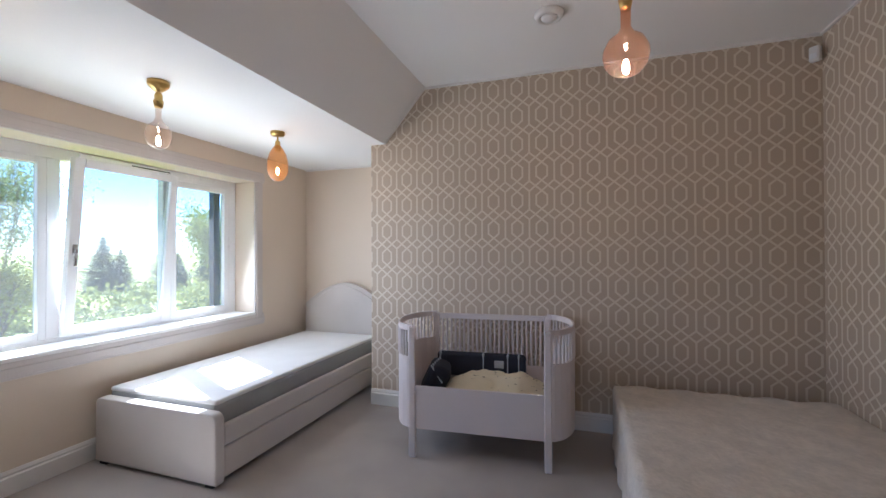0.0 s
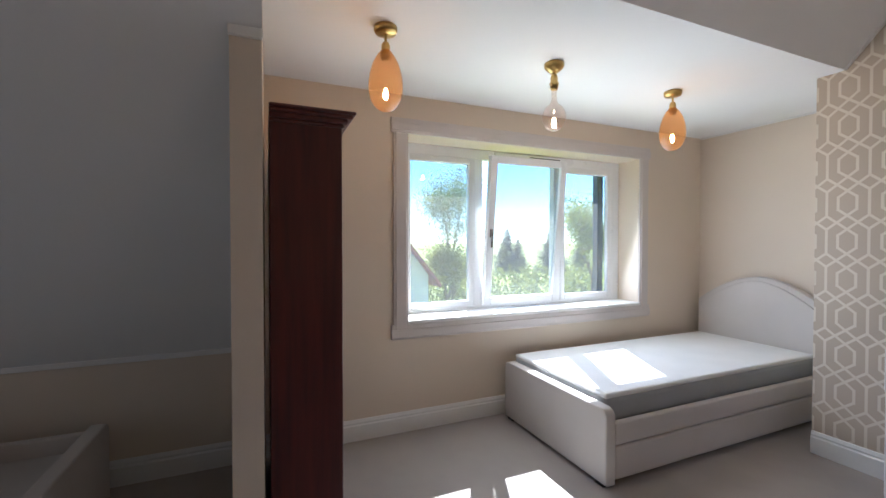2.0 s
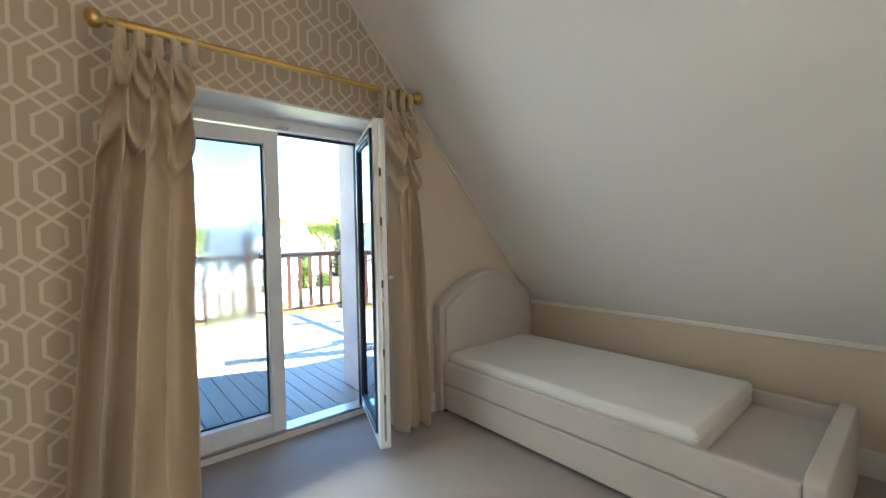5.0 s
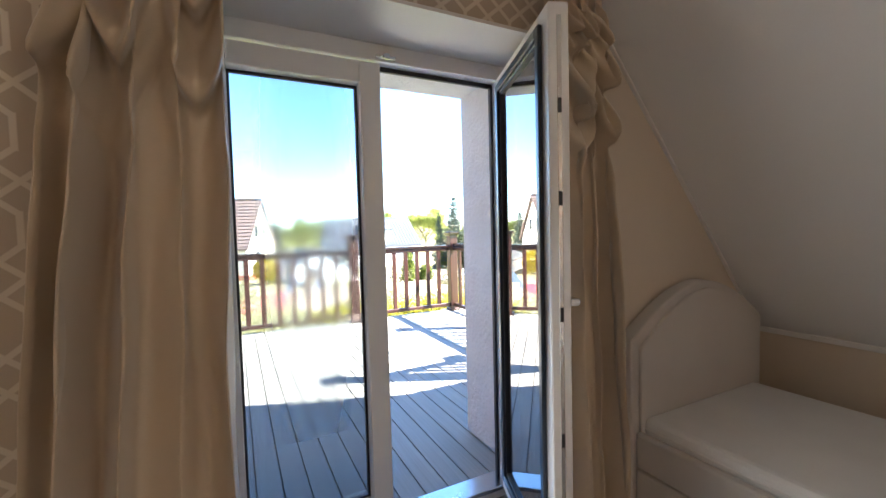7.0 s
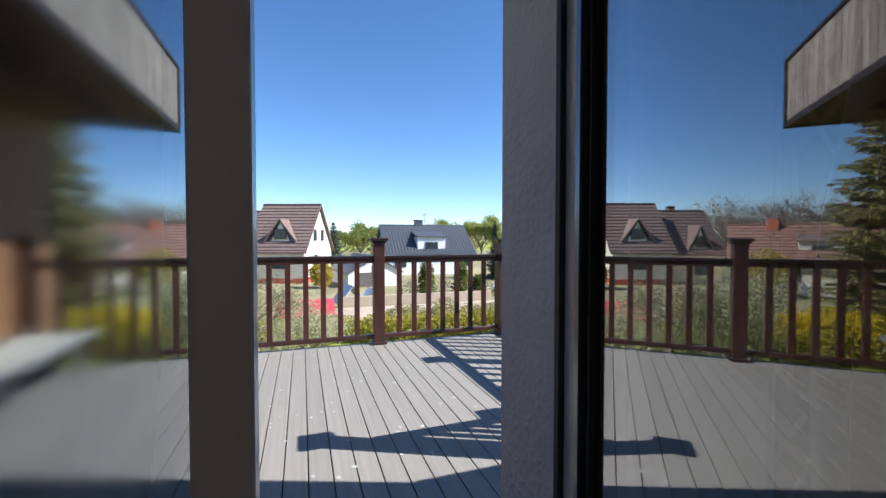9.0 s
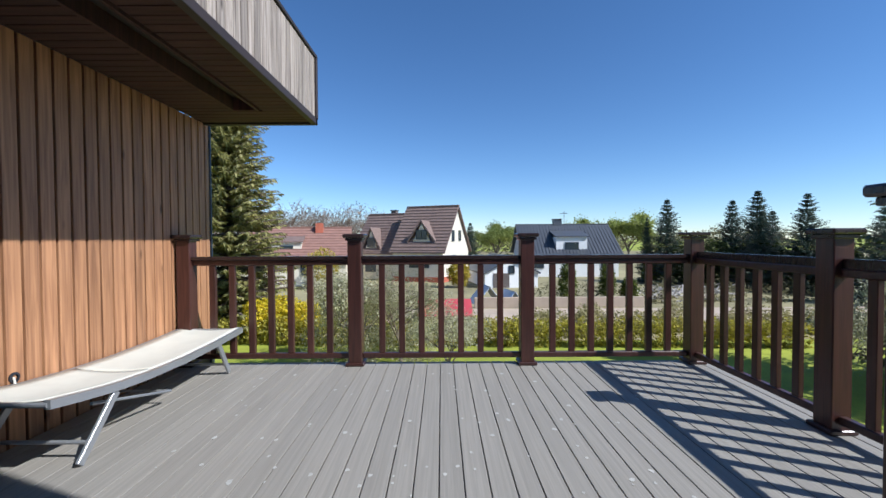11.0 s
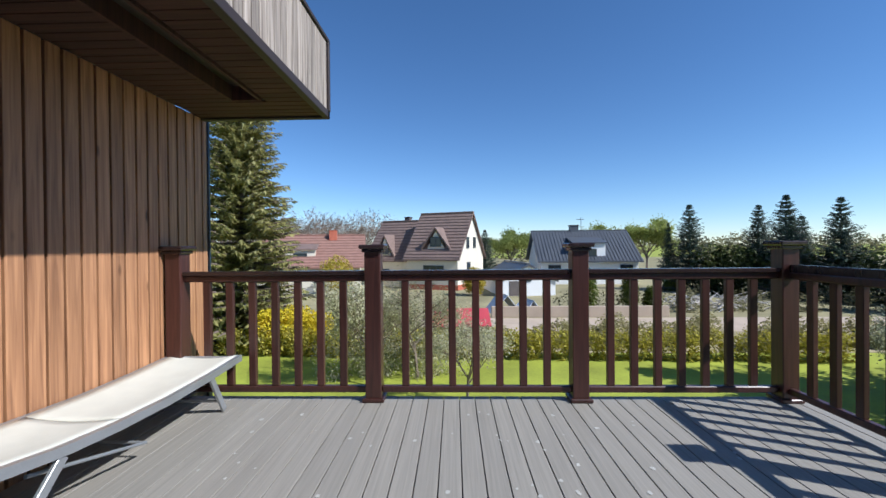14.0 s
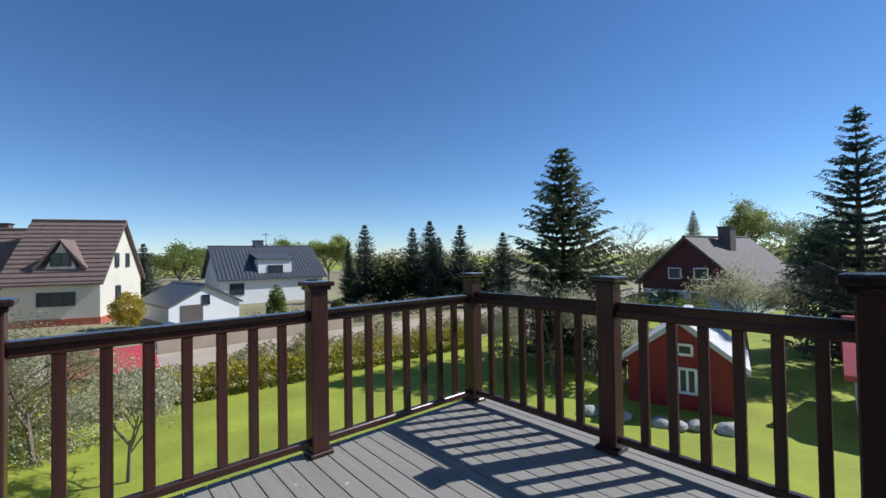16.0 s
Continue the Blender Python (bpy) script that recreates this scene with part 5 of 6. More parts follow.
def broad_meshes(h, r, seed, leaves, size, material, depth=4, trunk_f=0.25, spread=0.62, base_r=None, twig=None, kids=4, loose=0.6):
    """A branching tree; leaves in loose clumps round the outer twigs."""
    rnd = random.Random(seed)
    segs, tips = [], []

    def grow(p, d, L, rad, lv):
        q = p + d * L
        segs.append((p, q, rad, rad * 0.68))
        if lv >= depth - 1:
            tips.append((q, L))
            tips.append((p.lerp(q, 0.5), L))
        if lv >= depth:
            return
        for _ in range(kids if lv else kids + 1):
            nd = (d + Vector((rnd.uniform(-1, 1), rnd.uniform(-1, 1), rnd.uniform(-0.35, 0.75))) * spread).normalized()
            grow(p.lerp(q, rnd.uniform(0.55, 1.0)), nd, L * rnd.uniform(0.58, 0.82), rad * 0.58, lv + 1)
    grow(Vector((0, 0, 0)), Vector((rnd.uniform(-0.05, 0.05), rnd.uniform(-0.05, 0.05), 1)).normalized(), h * trunk_f, base_r or 0.022 * h, 0)
    top = max(t[0].z for t in tips)
    rad = sorted(math.hypot(t[0].x, t[0].y) for t in tips)[int(len(tips) * 0.93)]
    sx, szz = r / rad, h / top
    fix = lambda v: Vector((v.x * sx, v.y * sx, v.z * szz))
    segs = [(fix(a), fix(b), c, d) for a, b, c, d in segs]
    out = [limbs_mesh("trunk", segs, twig or M_BARK, 4)]
    if leaves:
        vs, fs = [], []
        for _ in range(leaves):
            c, L = rnd.choice(tips)
            c = fix(c) + Vector([rnd.gauss(0, 1) for _ in range(3)]) * (L * loose)
            a = Vector([rnd.gauss(0, 1) for _ in range(3)]).normalized()
            b = a.orthogonal().normalized()
            s = size * rnd.uniform(0.5, 1.4)
            q = len(vs)
            vs += [c - a * s, c + b * s * 0.55, c + a * s, c - b * s * 0.55]
            fs.append((q, q + 1, q + 2, q + 3))
        out.append(cloud_mesh("crown", vs, fs, material))
    return out


def shrub_mesh(name, boxes, count, size, material, seed, rough=0.25):
    """Loose leaves through the outer part of rounded clumps given as (x, y, z, rx, ry, rz)."""
    rnd = random.Random(seed)
    vs, fs = [], []
    vol = [b[3] * b[4] * b[5] for b in boxes]
    for _ in range(count):
        b = rnd.choices(boxes, vol)[0]
        d = Vector([rnd.gauss(0, 1) for _ in range(3)]).normalized()
        k = rnd.uniform(0.55, 1.05) + rough * noise.noise(Vector((b[0] + d.x * 2, b[1] + d.y * 2, d.z * 2)))
        c = Vector((b[0] + d.x * b[3] * k, b[1] + d.y * b[4] * k, max(GZ + 0.03, b[2] + d.z * b[5] * k)))
        a = Vector([rnd.gauss(0, 1) for _ in range(3)]).normalized()
        e = a.orthogonal().normalized()
        s = size * rnd.uniform(0.5, 1.4)
        q = len(vs)
        vs += [c - a * s, c + e * s * 0.6, c + a * s, c - e * s * 0.6]
        fs.append((q, q + 1, q + 2, q + 3))
    return cloud_mesh(name, vs, fs, material)


def shrub(name, label, cat, boxes, count, size, material, seed, kind="", group=""):
    o = new(name, shrub_mesh(name, boxes, count, size, material, seed))
    return tagged(o, label, cat, group, kind)


# spruces
sp_near = spruce_meshes(8.7, 3.3, 11, 34, 9, 26, leaf_mat("shaded_spruce_needles", (0.045, 0.062, 0.03), (0.16, 0.175, 0.075), 0.6, 0.25), 0.7, 0.08, 0.16)
plant("spruce_tree", "tall ragged spruce with open drooping limbs beside the lawn", "tree", sp_near, -14.5, -13.5)
sp_left = spruce_meshes(14.5, 3.05, 12, 60, 15, 26, M_SPRUCE, 0.4, 0.03, 0.25)
plant("spruce_tree", "large dense spruce behind the clad wing", "tree", sp_left, 8.9, -21.2)
sp_dark = spruce_meshes(9.5, 2.4, 13, 36, 9, 24, M_BLUESP, 0.75, 0.05, 0.1)
plant("spruce_tree", "tall dark spruce at the garden's edge", "tree", sp_dark, -20.6, -5.5)
sp_a = spruce_meshes(8.0, 2.7, 21, 46, 11, 14, M_BLUESP, 0.6, 0.02, 0.18)
sp_b = spruce_meshes(8.0, 1.9, 22, 52, 13, 13, M_SPRUCE, 0.35, 0.02, 0.2)
for i, (x, y, top) in enumerate(((-19.57, -41.3, 3.23), (-21.0, -40.5, 4.81), (-26.8, -40.3, 4.7), (-26.4, -36.8, 5.16), (-27.4, -33.3, 4.54), (-27.2, -27.7, 3.5), (-3.9, -52.0, 3.2), (-25.2, -34.8, 3.3), (-29.0, -38.5, 3.6))):
    k = (top - GZ) / 8.0
    plant("spruce_tree", "dark garden spruce in a row of conifers", "tree", sp_a, x, y, GZ, k * (0.55 if i == 0 else 0.95), i * 1.3, "row of conifers", k)
plant("spruce_tree", "distant spruce above the red house", "tree", sp_b, -52.4, -21.0, GZ, 1.1, 0.4, "", 1.15)
# broad trees
bt1 = broad_meshes(9.5, 3.9, 31, 8000, 0.12, leaf_mat("pale_young_leaves", (0.20, 0.24, 0.08), (0.40, 0.42, 0.18), 0.6, 0.4), 5, 0.2, 0.5, None, None, 3, 0.9)
M_FRESH = leaf_mat("fresh_spring_leaves", (0.22, 0.27, 0.06), (0.42, 0.45, 0.14), 0.6, 0.4)
bt2 = broad_meshes(7.0, 3.6, 32, 17000, 0.15, M_FRESH, 4, 0.09, 0.75, None, None, 4, 1.7)
plant("broadleaf_tree", "tall birch in pale young leaf", "tree", bt1, -58.5, -17.4, GZ, 1.05, 0, "distant trees")
plant("broadleaf_tree", "round tree in fresh green leaf", "tree", bt2, -31.8, -72.0, GZ, 1.15, 0, "distant trees")
plant("broadleaf_tree", "round tree in fresh green leaf", "tree", bt2, -25.7, -80.0, GZ, 1.1, 1, "distant trees")
plant("broadleaf_tree", "round tree in fresh green leaf", "tree", bt2, -10.0, -73.4, GZ, 0.95, 2, "distant trees")
plant("broadleaf_tree", "pale spring tree beside the dark spruce", "tree", bt1, -49.7, -10.0, GZ, 0.85, 2, "distant trees")
bare = broad_meshes(7.5, 3.8, 41, 0, 0, None, 6, 0.2, 0.6, 0.13, M_TWIG, 3)
plant("bare_tree", "bare grey tree with fine twigs", "tree", bare, -36.6, -20.2, GZ, 1.0, 0, "bare trees", names=("trunk",))
rnd = random.Random(77)
for i in range(24):
    x = 16 + i * 1.9 + rnd.uniform(-1, 1)
    y = -72 - rnd.uniform(0, 16)
    plant("bare_tree", "bare brown tree in a distant wood", "tree", bare, x, y, GZ, rnd.uniform(1.15, 1.5), rnd.uniform(0, 6), "bare trees", rnd.uniform(1.35, 1.65), ("trunk",))
# far woodland as one mass
boxes = [(14 + i * 1.5 + rnd.uniform(-1, 1), -90 - rnd.uniform(0, 8), GZ + 4.6 + rnd.random() * 1.5, 3.2, 3.0, 4.6 + rnd.random() * 2.2) for i in range(36)]
shrub("bare_wood", "dense brown wood of bare spring trees", "woodland", boxes, 20000, 0.19, leaf_mat("brown_twig_haze", (0.13, 0.10, 0.075), (0.27, 0.215, 0.16), 0.9, 0.0), 25, "stuff")
boxes = []
for i in range(70):
    x = -190 + i * 4.6 + rnd.uniform(-2, 2)
    boxes.append((x, -110 - 25 * rnd.random(), GZ + 2.6 + rnd.random() * 1.2, 4.0, 4.0, 2.8 + rnd.random() * 1.6))
shrub("far_woodland", "distant mixed woodland along the horizon", "woodland", boxes, 30000, 0.40, leaf_mat("far_wood_leaves", (0.15, 0.15, 0.08), (0.32, 0.29, 0.15)), 5, "stuff")
boxes = []
for i in range(46):
    d = 62 + rnd.uniform(0, 30)
    boxes.append((-d, -40 + i * 1.25 + rnd.uniform(-1, 1), GZ + 1.8, 3.2, 3.2, 2.6 + rnd.random() * 2.2))
shrub("far_woodland", "distant trees beyond the red house", "woodland", boxes, 18000, 0.34, leaf_mat("far_wood_leaves_green", (0.15, 0.17, 0.07), (0.32, 0.33, 0.14)), 6, "stuff")

# shrubs, hedge and apple trees round the lawn
boxes = [(-14.0 + i * 0.55, -18.45 - (i * 0.55) * 0.045 + rnd.uniform(-0.15, 0.15), GZ + 0.5, 0.45, 0.45, 0.56 + 0.12 * rnd.random()) for i in range(46)]
shrub("hedge", "low clipped yellow-green hedge along the lawn", "hedge", boxes, 30000, 0.055, M_HEDGE, 8, "stuff")
shrub("forsythia_shrub", "bright yellow flowering shrub in the hedge", "shrub", [(5.0, -19.7, GZ + 0.95, 0.8, 0.5, 0.75), (6.0, -19.8, GZ + 1.1, 0.9, 0.5, 0.75), (7.0, -19.7, GZ + 1.0, 0.7, 0.5, 0.75)], 9000, 0.05, M_YELLOW, 9)
for i, (x, y, s) in enumerate(((9.6, -37.8, 1.1), (-1.9, -38.0, 0.75))):
    shrub("yellow_shrub", "golden spring shrub before a house", "shrub", [(x, y, GZ + 1.6 * s, 1.3 * s, 1.2 * s, 1.5 * s)], 4000, 0.07, leaf_mat("golden_leaves", (0.30, 0.24, 0.02), (0.52, 0.42, 0.05)), 60 + i)
ap = [broad_meshes(3.2, 1.5, 51 + k, 6500, 0.036, M_BLOSSOM, 5, 0.2, 0.75, 0.06, M_TWIG, 3, 1.3) for k in range(2)]
for i, (x, y, s) in enumerate(((3.1, -16.3, 1.0), (0.9, -16.7, 1.0), (2.2, -15.9, 0.8), (-0.6, -14.4, 0.72), (-12.2, -12.6, 1.05), (-13.6, -11.2, 0.9), (-10.6, -13.6, 0.75), (-19.6, -8.6, 1.2))):
    plant("apple_tree", "small apple tree in pale bud", "tree", ap[i % 2], x, y, GZ, s, i * 0.9, "apple trees")
for x, y, h in ((-8.5, -29.3, 2.75), (-11.15, -29.5, 2.65), (-12.6, -29.6, 1.6), (-19.4, -40.6, 2.1), (-20.4, -40.9, 2.0)):
    shrub("thuja", "clipped columnar green thuja before the grey house", "shrub", [(x, y, GZ + h * 0.42, 0.56, 0.56, h * 0.44), (x, y, GZ + h * 0.72, 0.44, 0.44, h * 0.28)], 2600, 0.075, M_THUJA, int(-x * 10), group="columnar thujas")
shrub("thuja", "tall dark columnar thuja by the garden edge", "shrub", [(-23.8, -7.1, GZ + 2.4, 1.1, 1.1, 2.9), (-23.9, -6.7, GZ + 4.3, 0.6, 0.6, 1.3)], 5000, 0.10, M_BLUESP, 91)
shrub("rough_bushes", "grey-green twiggy bushes behind the hedge", "shrub", [(-34 + i * 1.4, -30.0 + rnd.uniform(-1.5, 1.0), GZ + 0.5, 0.9, 0.8, 0.6 + 0.5 * rnd.random()) for i in range(20)] + [(2 + i * 1.3, -21.6 + rnd.uniform(-0.5, 0.6), GZ + 0.5, 0.9, 0.7, 0.75) for i in range(9)], 9000, 0.075, leaf_mat("grey_green_leaves", (0.12, 0.12, 0.05), (0.32, 0.29, 0.17)), 14, "stuff")
shrub("garden_shrubs", "mixed green shrubs beyond the lawn", "shrub", [(-16.5 - i * 1.2, -15.5 + rnd.uniform(-2.5, 2.5), GZ + 0.8, 1.0, 1.0, 1.0) for i in range(14)] + [(9.5 + i, -19.5, GZ + 1.0, 0.9, 0.8, 1.3) for i in range(4)], 11000, 0.09, leaf_mat("mixed_leaves", (0.06, 0.085, 0.02), (0.20, 0.21, 0.06)), 15, "stuff")

boxes = [(-0.2 + i * 0.33 + rnd.uniform(-0.3, 0.3), -17.4 + rnd.uniform(-0.9, 0.9), GZ + 0.7 + 0.5 * rnd.random(), 0.7, 0.7, 0.9 + 0.5 * rnd.random()) for i in range(12)]
shrub("blossom_thicket", "pale budding thicket of twigs by the lawn", "shrub", boxes, 17000, 0.030, M_BLOSSOM, 16, "stuff")
boxes = [(-18.0 - i * 0.42, -43.5 + i * 0.42 + rnd.uniform(-1, 1), GZ + 1.5, 1.5, 1.5, 1.7 + 0.9 * rnd.random()) for i in range(9, 30)]
shrub("conifer_belt", "dark evergreen belt between the garden spruces", "hedge", boxes, 14000, 0.17, leaf_mat("evergreen_leaves", (0.02, 0.036, 0.014), (0.09, 0.11, 0.035)), 17, "stuff")

boxes = [(-20.0 + i * 0.85, -21.2 + rnd.uniform(-1.2, 1.2), GZ + (0.2 if 19 < i < 26 else 0.42), 0.8, 0.7, 0.3 if 19 < i < 26 else 0.5 + 0.35 * rnd.random()) for i in range(30)]
shrub("dry_brush", "tan and pale green brush behind the hedge", "shrub", boxes, 30000, 0.065, leaf_mat("tan_brush", (0.22, 0.20, 0.08), (0.46, 0.41, 0.20)), 18, "stuff")

# ---- houses ----
M_TILEB = mat("brown_roof_tiles", (0.185, 0.128, 0.108), 0.8, 0.25, 2.0, 9.0, 0.6, stretch=(1, 1, 3))
M_TILER = mat("red_brown_roof_tiles", (0.25, 0.135, 0.105), 0.8, 0.25, 2.0, 9.0, 0.6, stretch=(1, 1, 3))
M_METALR = mat("dark_grey_metal_roof", (0.075, 0.082, 0.095), 0.45, 0.12, 1.0, 20.0, 0.1)
M_ROOFG = mat("grey_brown_roof", (0.12, 0.10, 0.092), 0.8, 0.2, 1.5, 12.0, 0.5)
M_CREAM = mat("cream_render", (0.68, 0.62, 0.50), 0.85, 0.06, 0.8, 12.0, 0.2)
M_WHITEW = mat("white_render", (0.76, 0.76, 0.75), 0.85, 0.05, 0.8, 12.0, 0.2)
M_REDW = mat("red_painted_boards", (0.23, 0.014, 0.017), 0.6, 0.15, 2.0, 20.0, 0.3)
M_MAROON = mat("maroon_boards", (0.08, 0.017, 0.02), 0.7, 0.15, 2.0, 20.0, 0.3)
M_BRICK = mat("red_brick", (0.42, 0.12, 0.07), 0.85, 0.25, 5.0, 30.0, 0.5)
M_DPANE = mat("dark_window_glass", (0.035, 0.045, 0.055), 0.08, 0.2, 1.0, 5.0, 0.0)
M_ROOFW = mat("mossy_white_sheet_roof", (0.55, 0.53, 0.52), 0.8, 0.2, 3.0, 16.0, 0.5)
M_REDROOF = mat("red_metal_roof", (0.48, 0.06, 0.07), 0.5, 0.12, 2.0, 20.0, 0.15)
M_SEAM = mat("dark_roof_seam", (0.045, 0.05, 0.06), 0.5, 0.1)


def far_window(parent, x, y, z, w, h, turn=0, bars=1, dark=True):
    """A window standing proud of a wall; its outer side looks along local -y."""
    fr = M_BLUEFR if dark else M_PVC
    bm = bmesh.new()
    for b in ((-w / 2, w / 2, -h / 2, -h / 2 + 0.07), (-w / 2, w / 2, h / 2 - 0.07, h / 2), (-w / 2, -w / 2 + 0.07, -h / 2, h / 2), (w / 2 - 0.07, w / 2, -h / 2, h / 2)):
        add_box(bm, b[0], b[1], -0.05, 0.02, b[2], b[3])
    for k in range(bars):
        c = -w / 2 + w * (k + 1) / (bars + 1)
        add_box(bm, c - 0.03, c + 0.03, -0.045, 0.02, -h / 2, h / 2)
    f = part("window", bm, fr, parent)
    f.matrix_basis = pose(x, y, z, 0, 0, turn)
    part("pane", box(-w / 2 + 0.05, w / 2 - 0.05, -0.02, 0.015, -h / 2 + 0.05, h / 2 - 0.05), M_DPANE, f)
    return f


def gable_house(name, label, L, W, eave, ridge, m, wall_m, roof_m, over=0.45, courses=0, course_m=None, gable_m=None):
    """Ridge along local x, fronts at y = -W/2 and W/2."""
    t = thing(name, label, "house", "", m)
    part("wall", box(-L / 2, L / 2, -W / 2, W / 2, 0, eave), wall_m, t)
    rise = ridge - eave
    k = rise / (W / 2)
    part("gable", prism([(-W / 2, eave), (W / 2, eave), (0, ridge)], L, "x", -L / 2), gable_m or wall_m, t)
    for s in (-1, 1):
        pts = [(0, ridge), (s * (W / 2 + over), eave - over * k), (s * (W / 2 + over), eave - over * k + 0.14), (0, ridge + 0.18)]
        r = part("roof", prism(pts, L + 2 * over, "x", -L / 2 - over), roof_m, t)
        if courses and s < 0:
            n = Vector((0, s * rise, W / 2)).normalized()
            for c in range(courses):
                u = (c + 0.5) / courses
                y, z = s * (W / 2 + over) * u, ridge + 0.175 - (rise + over * k + 0.03) * u
                part("tile_course", box(-L / 2 - over, L / 2 + over, y - 0.06, y + 0.06, z - 0.03, z + 0.035), course_m or roof_m, r)
    part("ridge_cap", box(-L / 2 - over, L / 2 + over, -0.14, 0.14, ridge + 0.08, ridge + 0.22, 0.03), roof_m, t)
    return t


def chimney(parent, x, y, z0, z1, w, material, cap=True):
    c = part("chimney", box(x - w / 2, x + w / 2, y - w / 2, y + w / 2, z0, z1), material, parent)
    if cap:
        part("chimney_cap", box(x - w / 2 - 0.06, x + w / 2 + 0.06, y - w / 2 - 0.06, y + w / 2 + 0.06, z1, z1 + 0.1), M_DKMETAL, c)


def dormer(parent, x, y, z, w, h, depth, wall_m, roof_m, flat=False):
    """A small roof dormer, its face at y looking to -y."""
    if flat:
        d = part("dormer", box(x - w / 2, x + w / 2, y, y + depth, z, z + h), wall_m, parent)
        part("dormer_roof", prism([(y - 0.2, z + h), (y + depth + 0.9, z + h + 0.75), (y + depth + 0.9, z + h + 0.87), (y - 0.2, z + h + 0.12)], w + 0.3, "x", x - w / 2 - 0.15), roof_m, d)
    else:
        d = part("dormer", prism([(x - w * 0.32, z), (x + w * 0.32, z), (x, z + h * 0.93)], depth, "y", y), wall_m, parent)
        for s in (-1, 1):
            part("dormer_roof", prism([(x, z + h), (x + s * w / 2, z - 0.05), (x + s * (w / 2 + 0.1), z + 0.08), (x, z + h + 0.16)], depth + 0.2, "y", y - 0.2), roof_m, d)
    far_window(d, x, y - 0.03, z + h * 0.36, w * (0.4 if not flat else 0.45), h * (0.46 if not flat else 0.55), 0, 1 if not flat else 0)
    return d


# brown tiled house with two staggered roofs
ang = -21.0
A0 = Vector((0.45, -46.5))
ca, sa = math.cos(radians(ang)), math.sin(radians(ang))
hA = gable_house("house", "cream two-storey house with steep brown tiled roof", 5.3, 8.0, 3.1, 7.45, pose(A0.x, A0.y, GZ, 0, 0, ang + 180), M_CREAM, M_TILEB, 0.3, 15, M_TILEB)
dormer(hA, 0.2, -3.4, 3.85, 2.9, 2.0, 2.6, M_CREAM, M_TILEB)
far_window(hA, 0.2, -4.03, 1.85, 2.1, 0.95, 0, 2)
far_window(hA, 2.69, -1.0, 2.0, 0.9, 1.1, 90, 0)
far_window(hA, 2.69, -1.2, 4.5, 0.7, 1.1, 90, 0)
far_window(hA, 2.69, 0.9, 4.5, 0.7, 1.1, 90, 0)
part("plinth", box(-2.7, 2.7, -4.06, 4.06, 0, 0.5), M_BRICK, hA)
hA2 = gable_house("house", "rear wing of the cream house with brown tiles", 5.2, 7.4, 2.9, 6.85, pose(A0.x + 5.0 * ca - 1.3 * sa * 0, A0.y + 5.0 * sa - 1.3, GZ, 0, 0, ang + 180), M_CREAM, M_TILEB, 0.3, 14, M_TILEB)
dormer(hA2, -0.6, -3.55, 3.05, 2.3, 2.2, 2.6, M_CREAM, M_TILEB)
far_window(hA2, -0.6, -3.73, 1.3, 1.2, 1.1, 0, 1)
chimney(hA2, 0.2, 0.3, 5.6, 7.35, 0.6, M_ROOFG)
# grey house with metal roof
hB = gable_house("house", "white house with dark grey ribbed metal roof", 10.0, 8.5, 2.6, 5.65, pose(-14.6, -51.5, GZ, 0, 0, 180 - 2), M_WHITEW, M_METALR, 0.4)
rs = mesh_of("roof_rib", box(-0.03, 0.03, 0, 1, -0.01, 0.04), M_SEAM)
for i in range(30):
    o = new("roof_rib", rs)
    o.parent = hB
    x = -5.2 + i * 10.4 / 29
    rise, run = 3.05 + 0.4 * 3.05 / 4.25, 4.65
    o.matrix_basis = pose(x, -4.65, 5.65 - rise + 0.17, math.degrees(math.atan2(rise, run)), 0, 0) @ Matrix.Diagonal((1, math.hypot(rise, run), 1, 1))
dormer(hB, 0.1, -3.95, 2.8, 3.3, 1.5, 2.6, M_WHITEW, M_METALR, True)
chimney(hB, -0.5, 0.2, 5.2, 6.35, 0.9, M_METALR)
far_window(hB, -3.6, -4.28, 1.5, 1.3, 1.1, 0, 1)
far_window(hB, 3.8, -4.28, 1.5, 1.3, 1.1, 0, 1)
hG = gable_house("garage", "small white gabled garage with a grey roof", 7.0, 4.6, 1.25, 2.5, pose(-5.85, -41.0, GZ, 0, 0, 90 + 8), M_WHITEW, M_METALR, 0.2)
far_window(hG, 3.52, 0.0, 1.55, 0.5, 0.7, 90, 0)
part("garage_door", box(3.5, 3.54, -1.6, -0.2, 0.05, 1.25), M_ROOFG, hG)
# hipped house with the brick chimney
hC = gable_house("house", "low house with red-brown hipped roof and dormer", 8.5, 8.0, 2.6, 5.2, pose(13.2, -43.5, GZ, 0, 0, 180 + 12), M_CREAM, M_TILER, 0.5, 12, M_TILER)
dormer(hC, -1.0, -3.1, 3.1, 2.6, 0.8, 2.0, M_CREAM, M_TILEB, True)
chimney(hC, -1.9 + 3.6, -0.6, 4.0, 5.75, 0.7, M_BRICK, False)
far_window(hC, 1.0, -4.03, 1.5, 1.4, 1.0, 0, 1)
# dark red house across the garden
hD = gable_house("house", "dark red boarded house on a white ground floor", 9.0, 7.2, 2.2, 5.35, pose(-38.0, -14.6, GZ, 0, 0, -10), M_WHITEW, M_ROOFG, 0.45, gable_m=M_MAROON)
part("upper_wall", box(4.44, 4.53, -3.6, 3.6, 1.5, 2.25), M_MAROON, hD)
for y in (-0.95, 0.95):
    far_window(hD, 4.53, y, 2.75, 1.0, 0.85, 90, 0, False)
    far_window(hD, 4.53, y - 0.2, 0.95, 1.2, 0.9, 90, 1, False)
chimney(hD, 0.6, 0.9, 4.2, 6.15, 0.85, M_ROOFG)
